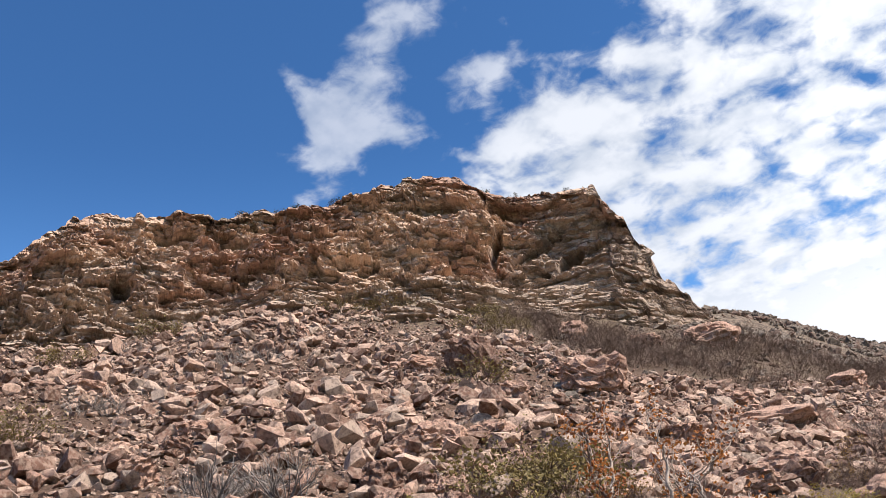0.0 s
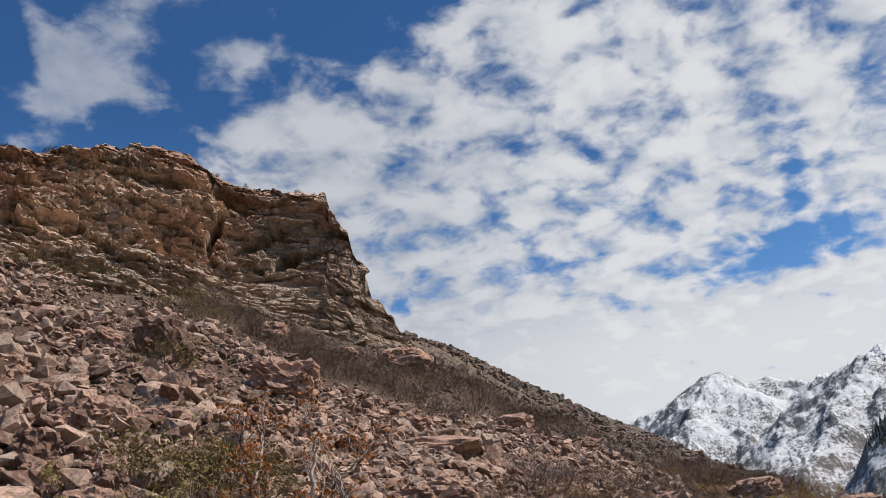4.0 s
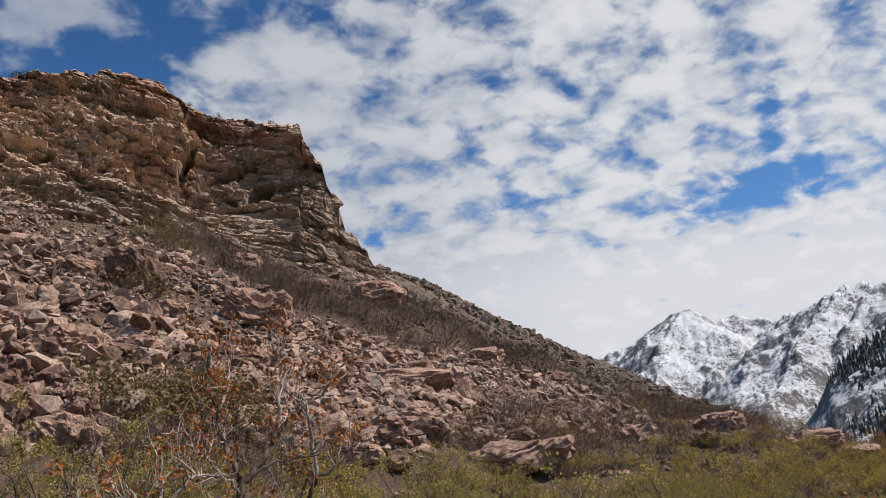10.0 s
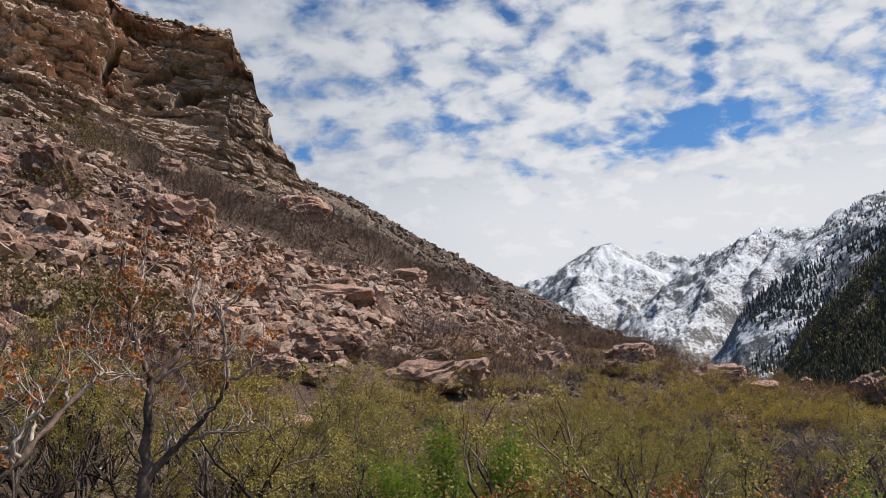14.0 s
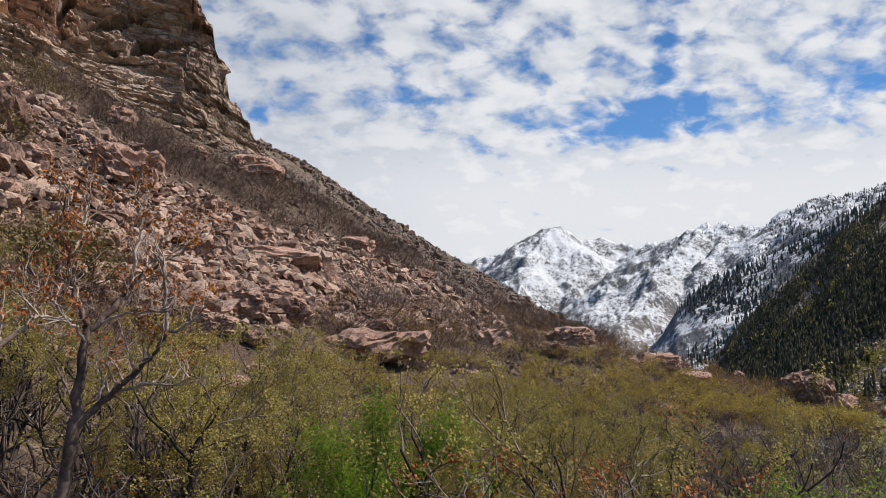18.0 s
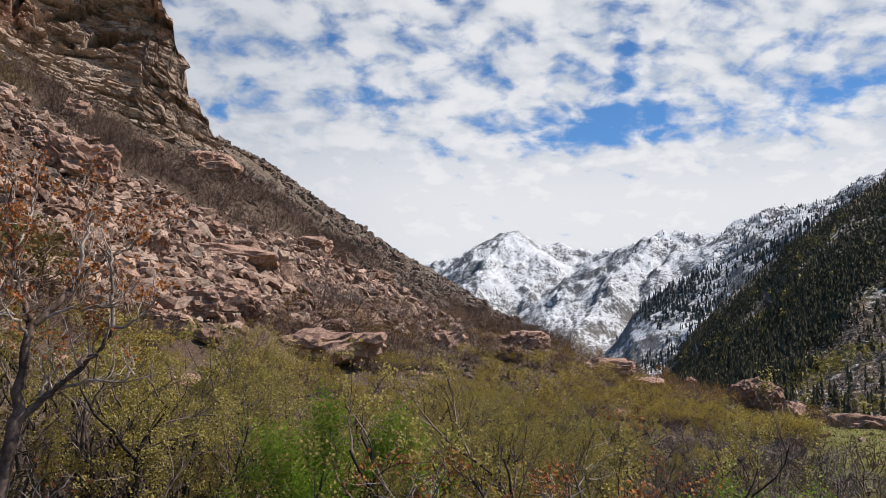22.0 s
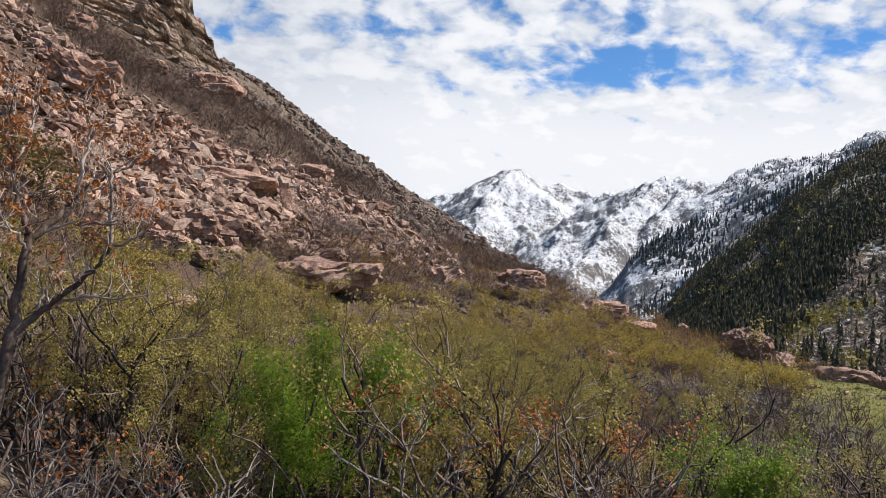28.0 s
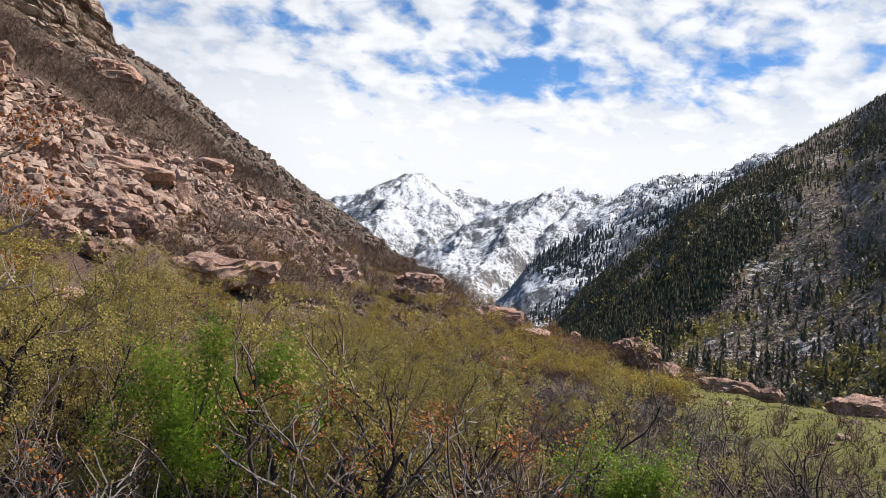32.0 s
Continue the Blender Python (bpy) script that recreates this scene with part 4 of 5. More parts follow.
class Wood:
    """Collects tapering branches and leaves of one plant."""

    def __init__(self, seed, fine=3):
        self.fine = fine
        self.r = random.Random(seed)
        self.v, self.f, self.lv, self.lf = [], [], [], []
        self.tips, self.done = [], []
        self.split, self.tv, self.tf = False, [], []

    def close(self, name, mat=None):
        """Ends a part: what has grown since the last one becomes a mesh of its own."""
        if self.f:
            self.done.append((name, self.v, self.f, mat))
        self.v, self.f = [], []

    def limb(self, pts, r0, r1, sides, twig=False):
        vs, fs = (self.tv, self.tf) if twig and self.split else (self.v, self.f)
        base = len(vs)
        n = len(pts)
        for i, p in enumerate(pts):
            ahead = (pts[min(i + 1, n - 1)] - pts[max(i - 1, 0)]).normalized()
            side = ahead.orthogonal().normalized()
            up = ahead.cross(side)
            rad = r0 + (r1 - r0) * i / (n - 1)
            for k in range(sides):
                a = 6.2832 * k / sides
                vs.append(p + (side * math.cos(a) + up * math.sin(a)) * rad)
        for i in range(n - 1):
            for k in range(sides if sides > 2 else 1):
                a, b = base + i * sides + k, base + i * sides + (k + 1) % sides
                fs.append((a, b, b + sides, a + sides))

    def path(self, start, way, length, n, wobble, lift):
        pts, p, w = [start], start.copy(), way.normalized()
        for i in range(n):
            w = (w + Vector((self.r.gauss(0, wobble), self.r.gauss(0, wobble), self.r.gauss(0, wobble) + lift))).normalized()
            p = p + w * (length / n)
            pts.append(p.copy())
        return pts, w

    def grow(self, start, way, length, rad, level, spread, lift=0.05, kids=(4, 4, 3), shrink=0.55, wobble=0.16):
        n = 7 if level > 1 else (4 if level else 3)
        pts, w = self.path(start, way, length, n, wobble, lift)
        self.limb(pts, rad, rad * (0.45 if level else 0.3), 5 if level > 1 else ((2 if self.fine == 1 else 3) if level else 2 if self.fine < 3 else 3), level < 2)
        if level == 0:
            self.tips.append((pts[-1], w))
            return
        count = kids[level - 1]
        for k in range(count):
            t = 0.3 + 0.7 * (k + self.r.random()) / count
            i = min(int(t * n), n - 1)
            at = pts[i].lerp(pts[i + 1], t * n - i)
            out = Vector((self.r.gauss(0, 1), self.r.gauss(0, 1), self.r.gauss(0.25, 0.6))).normalized()
            self.grow(at, (w * (1 - spread) + out * spread), length * shrink * self.r.uniform(0.7, 1.25), rad * 0.5, level - 1, spread, lift, kids, shrink, wobble)
        self.tips.append((pts[-1], w))

    def leaves(self, share, count, size, droop=0.0, loose=1.2, bare=0.75):
        top = max(p.z for p, _ in self.tips)
        for p, w in self.tips:
            if self.r.random() > share * min(1.0, max(0.12, 2.2 * p.z / top - bare)):
                continue
            for _ in range(count):
                d = Vector((self.r.gauss(0, 1), self.r.gauss(0, 1), self.r.gauss(0.2 - droop, 0.8))).normalized()
                s = size * self.r.uniform(0.6, 1.3)
                c = p + Vector((self.r.gauss(0, size * loose), self.r.gauss(0, size * loose), self.r.gauss(0, size * loose)))
                side = d.orthogonal().normalized() * (s * 0.42)
                fold = d.cross(side).normalized() * (s * 0.18)
                b = len(self.lv)
                self.lv += [c, c + d * s * 0.5 + side + fold, c + d * s, c + d * s * 0.5 - side + fold]
                self.lf += [(b, b + 1, b + 2), (b, b + 2, b + 3)]

    def thing(self, name, wood_mat, leaf_mat, label, category, group="", wood_name="branches", twig_mat=None):
        root = new(name)
        self.close(wood_name)
        for part_name, v, f, mat in self.done:
            w = sheet_object(part_name, [p[:] for p in v], f, mat or wood_mat, True)
            w.parent = root
            if part_name == "brushwood":
                tagged(w, kind="stuff")
        if self.tf:
            t = sheet_object("brushwood", [v[:] for v in self.tv], self.tf, twig_mat or wood_mat, True)
            t.parent = root
            tagged(t, kind="stuff")
        if self.lf:
            l = sheet_object("foliage", [v[:] for v in self.lv], self.lf, leaf_mat, False)
            l.parent = root
        return tagged(root, label, category, group)


def oak(seed, height, stems, share, count, size, leaf, label, bark=None, kids=(3, 4, 3), spread=0.5, lean=0.22, thick=0.036, twig=None, loose=1.7, bare=0.7, wobble=0.32):
    w = Wood(seed, 2)
    w.split = True
    for k in range(stems):
        at = Vector((w.r.gauss(0, 0.35), w.r.gauss(0, 0.35), -0.15))
        way = Vector((w.r.gauss(0, lean), w.r.gauss(0, lean), 1.0))
        w.grow(at, way, height * w.r.uniform(0.55, 0.8), thick * height / 2.6 * w.r.uniform(0.6, 1.3), 3 if k < 4 else 2, spread, 0.10, kids, 0.5, wobble)
        w.close("stem")
    w.leaves(share, count, size, 0.0, loose, bare)
    return w.thing("oak_shrub", bark or BARK_DARK, leaf, label, "shrub", "oak scrub", "stem", twig or TWIGS_OAK)


def bush(seed, width, height, stems, leaf, share, count, size, label, bark=None):
    w = Wood(seed, 2)
    for k in range(stems):
        a, tilt = w.r.uniform(0, 6.283), 1.1 * w.r.random() ** 0.6
        way = Vector((math.cos(a) * tilt * width / height, math.sin(a) * tilt * width / height, 1.0))
        at = Vector((math.cos(a) * w.r.uniform(0, 0.25) * width, math.sin(a) * w.r.uniform(0, 0.25) * width, -0.1))
        w.grow(at, way, height * w.r.uniform(0.55, 0.85), 0.016 * height, 1, 0.45, 0.06, (5, 3, 3), 0.5, 0.14)
    w.leaves(share, count, size, 0.0, 1.2, -0.2)
    return w.thing("scrub_bush", bark or TWIGS, leaf, label, "bush", "hillside scrub", "brushwood")


def stand(kinds, places, low=0.8, high=1.25, squash=0.15):
    """Sets copies of a few plants at places; the first use of each is the plant itself."""
    used = set()
    for (x, y), k in places:
        k = k % len(kinds)
        z = float(ground_at(np.array([x]), np.array([y]))[0])
        s = random.uniform(low, high)
        m = Matrix.Translation((x, y, z)) @ pose(0, 0, 0, random.gauss(0, 3), random.gauss(0, 3), random.uniform(0, 360)) @ Matrix.Diagonal((s, s, s * random.uniform(1 - squash, 1 + squash), 1))
        if k in used:
            made = copy_thing(kinds[k], m)
            made.matrix_basis = m
        else:
            kinds[k].matrix_basis = m
            used.add(k)


random.seed(21)
OAKS = [oak(700 + i, 2.8, 4 + i % 3, 0.55, 44, 0.033, LEAF_BUD, "leafing scrub oak with dark stems and yellow-green buds", None, (4, 4, 3), 0.45, 0.08, 0.044, None, 1.6, 0.5, 0.24) for i in range(6)]
OAKS_BARE = [oak(720 + i, 2.5, 7, 0.3, 8, 0.022, LEAF_BROWN, "almost bare scrub oak with dark crooked stems", None, (4, 5, 4), 0.6, 0.2, 0.042, TWIGS) for i in range(3)]
OAKS_RUST = [oak(740 + i, 2.2, 6, 0.3, 24, 0.028, LEAF_RUST, "low maple shrub with rust-orange seed clusters", BARK_BROWN, (3, 4, 3), 0.6, 0.3, 0.034, TWIGS_GREY) for i in range(2)]
GREENS = [oak(760, 3.05, 6, 1.0, 80, 0.037, LEAF_GREEN, "bright green upright shrub in full new leaf", None, (5, 4, 3), 0.30, 0.04, 0.03, None, 2.6, -0.3, 0.15)]
RUST_LOW = [oak(745, 2.3, 6, 0.13, 9, 0.03, LEAF_RUST, "low leafless maple shrub with a few rusty seeds", BARK_BROWN, (4, 4, 3), 0.6, 0.45, 0.034, TWIGS_GREY)]
GREENS_LOW = [oak(765, 2.2, 8, 1.0, 40, 0.034, LEAF_GREEN, "light green leafy shrub beside the grass slope", None, (5, 4, 3), 0.4, 0.12, 0.03, None, 2.6, -0.3, 0.18)]

OAKS_TALL = [oak(770 + i, 3.5, 2, 0.6, 44, 0.033, LEAF_BUD, "taller scrub oak with a dark upright trunk and young leaves", None, (4, 4, 4), 0.45, 0.07, 0.038, None, 1.6, 0.7, 0.22) for i in range(4)]

# the oak stand in the hollow
places, tries = [], 0
while len(places) < 400 and tries < 9000:
    tries += 1
    az, d = random.uniform(-40, 33), 8.5 + 33 * random.random() ** 0.85
    x, y = d * math.sin(radians(az)), d * math.cos(radians(az))
    reach = np.interp(az, (-40, -34, -28, -20, -12, -4, 4, 10, 14, 20, 33), (15, 16, 19, 24, 31, 37, 40, 37, 30, 18, 15))
    if d > reach or (d < 10.5 and -36 < az < -22) or (d < 14 and -14.6 < az < -5.8) or (az < -6 and d < 10.8) or (az < -18 and (d < 12.5 or random.random() < 0.78)):
        continue
    gap = 0.75 + 0.011 * d
    if any((x - a) ** 2 + (y - b) ** 2 < gap * gap for (a, b), _ in places):
        continue
    places.append(((x, y), random.randrange(1000)))
bare = [p for p in places if p[1] % 10 < (9 if math.degrees(math.atan2(*p[0])) > 1.5 + 0.25 * (math.hypot(*p[0]) - 12) else 3)]
leafy = [p for p in places if p not in bare]
stand(OAKS, leafy, 0.72, 1.12, 0.2)
stand(OAKS_TALL, [(tuple(toward((-19 + 5 * ((k * 0.618) % 1.0) if k % 2 else -6.5 + 13 * ((k * 0.618) % 1.0)), 0, 14.0 + 14 * ((k * 0.377 + 0.2) % 1.0)))[:2], k) for k in range(34)], 0.8, 1.0, 0.1)
stand(OAKS_BARE, bare, 0.55, 1.0, 0.2)
stand(GREENS, [(tuple(toward(a, 0, d))[:2], 0) for a, d in ((-9.4, 11.8),)], 0.98, 1.04, 0.03)
stand(GREENS_LOW, [(tuple(toward(a, 0, d))[:2], i) for i, (a, d) in enumerate(((14.7, 12.4),))], 1.0, 1.05, 0.05)
stand([oak(790 + i, 2.6, 4, 0.0, 1, 0.02, LEAF_BUD, "gnarled bare oak with dark crooked limbs on the grass slope", None, (3, 4, 4), 0.6, 0.3, 0.055) for i in range(2)],
      [(tuple(toward(a, 0, d))[:2], i) for i, (a, d) in enumerate(((19.4, 13.5), (20.8, 17.0), (21.4, 14.2), (22.6, 15.5), (23.4, 12.8), (24.4, 14.0), (23.6, 18.5), (25.2, 13.0), (26.0, 16.0), (25.4, 20.0), (27.5, 14.5), (21.6, 21.0), (18.0, 16.5), (27.0, 18.0)))], 0.95, 1.2)
stand(OAKS_RUST, [(tuple(toward(a, 0, d))[:2], i) for i, (a, d) in enumerate(((4.6, 8.6), (2.2, 9.3), (6.4, 9.0), (0.8, 10.4)))], 1.35, 1.5)
stand(RUST_LOW, [(tuple(toward(a, 0, d))[:2], i) for i, (a, d) in enumerate(((-19.5, 7.9), (-22.0, 8.2), (-24.0, 9.0), (-31.5, 8.2)))], 1.05, 1.25)
stand([oak(780, 1.8, 13, 0.02, 1, 0.04, LEAF_BUD, "bleached leafless bush with pale grey twigs", TWIGS_GREY, (5, 5, 4), 0.7, 0.6, 0.022, TWIGS_GREY)], [(tuple(toward(a, 0, d))[:2], 0) for a, d in ((-18.4, 8.2), (-15.9, 8.0), (-14.6, 8.6))], 1.15, 1.3)


def along(line, n, sway, r):
    """Places along a bent line, evenly, with a little waver."""
    out = []
    for i in range(n + 1):
        t = i / n * (len(line) - 1)
        k = min(int(t), len(line) - 2)
        out.append(line[k].lerp(line[k + 1], t - k) + Vector((r.gauss(0, sway), r.gauss(0, sway), r.gauss(0, sway))))
    out[0], out[-1] = line[0].copy(), line[-1].copy()
    return out


def maple(trunk, limbs, seed, label, seeds, stout):
    """A small open tree: a trunk, limbs that part from it, and short crooked twigs with seed clusters."""
    w = Wood(seed)
    w.limb(along(trunk, 12, 0.012, w.r), stout, stout * 0.58, 8)
    w.close("trunk")
    for line, r in limbs:
        n = 4 * (len(line) - 1)
        pts = along(line, n, 0.010, w.r)
        w.limb(pts, r * 0.95, r * 0.36, 6)
        w.close("limb", BARK_PALE if r < 0.023 else None)
        far = sum((b - a).length for a, b in zip(pts, pts[1:]))
        count = max(6, int(far * 11))
        w.split = True
        for k in range(count):
            t = 0.25 + 0.75 * (k + w.r.random()) / count
            i = min(int(t * n), n - 1)
            at = pts[i].lerp(pts[i + 1], min(t * n - i, 1.0))
            way = (pts[i + 1] - pts[i]).normalized()
            out = (way * 0.4 + Vector((w.r.gauss(0, 0.7), w.r.gauss(0, 0.7), w.r.gauss(0.4, 0.5)))).normalized()
            w.grow(at, out, w.r.uniform(0.15, 0.34), max(r * 0.32, 0.0075), 1, 0.5, 0.20, (3, 2, 3), 0.6, 0.34)
        w.split = False
    w.leaves(seeds, 12, 0.034, 0.3, 1.1, 1.0)
    return w.thing("maple_tree", BARK_BROWN, LEAF_RUST, label, "tree", "", "limb", BARK_PALE)


b1 = toward(-28.4, -1.0, 8.0)
b1.z = float(ground_at(np.array([b1.x]), np.array([b1.y]))[0]) - 0.1
maple((b1, toward(-27.4, 2.5, 8.0), toward(-27.5, 4.0, 8.0), toward(-27.4, 5.8, 8.0), toward(-27.4, 7.8, 8.0)),
      (((toward(-27.3, 2.5, 8.0), toward(-26.4, 3.6, 8.0), toward(-25.3, 4.7, 7.9), toward(-24.5, 5.6, 7.9), toward(-23.6, 6.6, 7.8), toward(-23.1, 7.9, 7.8)), 0.036),
       ((toward(-23.1, 7.9, 7.8), toward(-23.3, 9.6, 7.8), toward(-23.6, 11.2, 7.7), toward(-23.8, 12.7, 7.7)), 0.022),
       ((toward(-23.1, 7.9, 7.8), toward(-22.0, 8.5, 7.7), toward(-21.2, 9.3, 7.7), toward(-20.8, 9.9, 7.6)), 0.016),
       ((toward(-27.4, 7.6, 8.0), toward(-27.7, 8.5, 8.0), toward(-28.3, 9.6, 8.1), toward(-28.7, 10.7, 8.1), toward(-28.9, 11.7, 8.1), toward(-29.3, 12.8, 8.1), toward(-29.5, 13.9, 8.2), toward(-29.4, 15.7, 8.2)), 0.028),
       ((toward(-28.9, 11.7, 8.1), toward(-28.4, 13.0, 8.2), toward(-28.2, 14.3, 8.2), toward(-28.7, 15.9, 8.3)), 0.018),
       ((toward(-27.2, 7.8, 8.0), toward(-26.2, 9.2, 8.0), toward(-25.7, 10.0, 8.1), toward(-24.8, 11.2, 8.1), toward(-23.9, 11.9, 8.1), toward(-22.7, 12.7, 8.2), toward(-21.9, 13.6, 8.2)), 0.030),
       ((toward(-25.6, 10.1, 8.1), toward(-25.3, 11.8, 8.0), toward(-25.2, 13.1, 8.0), toward(-25.1, 14.6, 7.9), toward(-25.6, 15.4, 7.9)), 0.020),
       ((toward(-26.7, 8.2, 8.0), toward(-25.7, 8.8, 7.9), toward(-24.0, 9.1, 7.7), toward(-22.9, 9.5, 7.6)), 0.015),
       ((toward(-27.4, 6.9, 8.0), toward(-27.9, 7.8, 7.9), toward(-28.5, 8.1, 7.8), toward(-29.8, 8.2, 7.8), toward(-31.0, 8.6, 7.7)), 0.017),
       ((toward(-28.2, 8.1, 7.9), toward(-29.4, 9.2, 7.9), toward(-30.7, 10.1, 7.8), toward(-31.4, 10.9, 7.8)), 0.014),
       ((toward(-25.9, 4.2, 8.0), toward(-24.1, 4.9, 7.8), toward(-22.4, 5.0, 7.7), toward(-21.4, 5.5, 7.6)), 0.014),
       ((toward(-26.3, 3.7, 8.0), toward(-26.2, 4.7, 8.0), toward(-26.6, 5.8, 8.1), toward(-26.7, 6.4, 8.1)), 0.014)), 11,
      "open maple tree with pale twigs and rusty seed clusters", 0.52, 0.056)
b2 = toward(-37.3, 0.1, 6.6)
b2.z = float(ground_at(np.array([b2.x]), np.array([b2.y]))[0]) - 0.1
maple((b2, toward(-35.4, 2.2, 6.6), toward(-34.3, 3.1, 6.6), toward(-33.5, 4.4, 6.7), toward(-32.6, 5.6, 6.8), toward(-31.1, 7.2, 7.0)), (((toward(-31.7, 6.3, 6.9), toward(-32.0, 7.1, 6.9), toward(-31.9, 8.0, 7.0), toward(-32.1, 9.1, 7.0)), 0.016),
       ((toward(-31.1, 7.2, 7.0), toward(-30.4, 8.1, 7.0), toward(-29.6, 8.3, 7.1), toward(-28.5, 8.2, 7.1)), 0.014),
       ((toward(-33.5, 4.4, 6.7), toward(-33.5, 5.5, 6.8), toward(-33.8, 6.5, 6.8), toward(-34.5, 7.6, 6.9)), 0.016),
       ((toward(-34.0, 3.6, 6.6), toward(-35.0, 4.1, 6.5), toward(-35.9, 4.4, 6.4), toward(-36.2, 5.1, 6.4), toward(-36.1, 6.0, 6.3)), 0.018),
       ((toward(-34.5, 3.0, 6.6), toward(-34.4, 4.1, 6.5), toward(-34.0, 5.3, 6.5), toward(-33.2, 6.2, 6.5), toward(-32.8, 7.0, 6.4)), 0.015),
       ((toward(-32.6, 5.7, 6.8), toward(-33.2, 5.8, 6.9), toward(-33.8, 6.5, 7.0), toward(-34.4, 7.4, 7.1)), 0.013),
       ((toward(-34.9, 2.6, 6.6), toward(-35.8, 3.0, 6.5), toward(-36.6, 3.5, 6.5), toward(-37.8, 4.5, 6.4)), 0.020)), 12,
      "leaning maple tree with reddish twigs beside the scree", 0.25, 0.036)

# ---------- scrub on the hillside ----------
OLIVE = [bush(820 + i, 2.8, 1.3, 24, LEAF_OLIVE, 1.0, 6, 0.09, "low olive-green mountain scrub") for i in range(3)]
TAWNY = [bush(840 + i, 2.6, 1.5, 22, LEAF_GOLD, 0.5, 2, 0.10, "tawny budding scrub below the ridge") for i in range(2)]
GREY = [bush(860 + i, 2.4, 1.5, 30, LEAF_OLIVE, 0.03, 1, 0.06, "grey leafless bush in the scree", TWIGS_GREY) for i in range(2)]

marks = []
ridge_az, ridge_el = (-30, -22, -17, -14.4, -11.6, -8.3, -5.7, -3, 0.3, 3), (22.5, 19.5, 19.0, 17.3, 15.7, 14.0, 12.8, 11.4, 10.0, 9.2)
for k in range(1250):
    az = -31 + 34 * random.random()
    lo, hi = float(np.interp(az, SCRUB_AZ, SCRUB_EL)), float(np.interp(az, ridge_az, ridge_el))
    el = lo - 0.3 + (hi - lo - (0.7 if az < -5 else 0.1)) * random.random() ** 0.95
    if noise.noise(Vector((az * 0.5, el * 0.8, 2.0))) < -0.25:
        continue
    p = spot(az, el)
    marks.append(((p.x + random.uniform(-2, 2), p.y + random.uniform(-2, 2)), random.randrange(1000)))

# lower brush between the scree's foot and the oaks
for k in range(130):
    az = random.uniform(-34, 3)
    p = spot(az, random.uniform(6.2, float(np.interp(az, (-34, -22, -10, 3), (8.4, 8.6, 9.0, 8.4)))), 15)
    if not any(abs(az - a) < wide * 0.5 and -5 < math.hypot(p.x, p.y) - b < 1.5 for a, b, wide in BOULDERS if wide > 1.2):
        marks.append(((p.x + random.uniform(-1, 1), p.y + random.uniform(-1, 1)), 0))


def brush_shape(seed, stems):
    """The bare twigs of one rounded oak brush, one metre high, as arrays."""
    w = Wood(seed, 1)
    for k in range(stems):
        a, tilt = w.r.uniform(0, 6.283), 1.25 * w.r.random() ** 0.6
        at = Vector((0.5 * math.cos(a) * w.r.random(), 0.5 * math.sin(a) * w.r.random(), -0.1))
        w.grow(at, Vector((math.cos(a) * tilt, math.sin(a) * tilt, 1.0)), w.r.uniform(0.5, 0.8), 0.009, 1, 0.6, 0.05, (6, 3, 3), 0.55, 0.2)
    w.leaves(0.9, 2, 0.03)
    f = np.array(w.f)
    return (np.array([p[:] for p in w.v]), np.concatenate([f[:, :3], f[:, [0, 2, 3]]])), (np.array([p[:] for p in w.lv]), np.array(w.lf))


pl = np.array([(x, y, 0.0) for (x, y), _ in marks])
pl[:, 2] = ground_at(pl[:, 0], pl[:, 1])
sz = rng.uniform(1.0, 2.4, len(pl)) * (1 + np.clip(np.hypot(pl[:, 0], pl[:, 1]) - 95, 0, 120) / 170) * np.where(np.hypot(pl[:, 0], pl[:, 1]) < 52, 0.6, 1.0)
shapes = [brush_shape(800 + i, 11) for i in range(5)]
scale, turns, pick = np.stack([sz * 1.25, sz * 1.25, sz], -1), rotations(len(pl), rng, 0.08), rng.integers(0, 5, len(pl))
tagged(strew("oak_brush", [t for t, _ in shapes], pl, scale, turns, TWIGS_BRUSH, True, pick), "bare brown oak brush covering the upper hillside", "brush", kind="stuff")
tagged(strew("oak_brush_buds", [b for _, b in shapes], pl, scale, turns, BUDS_BRUSH, False, pick), "brown buds and dead leaves of the hillside brush", "brush", kind="stuff")
stand(OLIVE, [((spot(a, e).x, spot(a, e).y), i) for i, (a, e) in enumerate(((-41.6, 22.6), (-33.0, 20.9), (-31.6, 20.7), (-30.4, 20.4), (-32.3, 21.3), (-33.5, 17.5), (-31.4, 11.2), (-32.6, 11.3), (-29.8, 11.0), (-33.9, 10.6), (-30.6, 9.6), (-28.8, 10.0), (-29.6, 11.6),
        (-60.8, 16.5), (-62.0, 16.0), (-58.5, 20.3), (-38.5, 22.5), (-36.5, 22.2), (-53, 22.0)))], 1.4, 1.9)
stand(GREY, [((spot(a, e).x, spot(a, e).y), i) for i, (a, e) in enumerate(((-47.8, 20.4), (-46.5, 20.5), (-48.8, 20.4), (-57.3, 17.6), (-55.8, 17.7), (-49.7, 13.0), (-47.6, 13.0), (-50.8, 12.8), (-46.0, 12.5), (-17.6, 13.0), (-12.3, 11.0),
        (-10.8, 10.6), (-10.0, 10.4), (-11.6, 10.3), (-50.5, 21.6), (-54.6, 20.9)))], 0.8, 1.25)
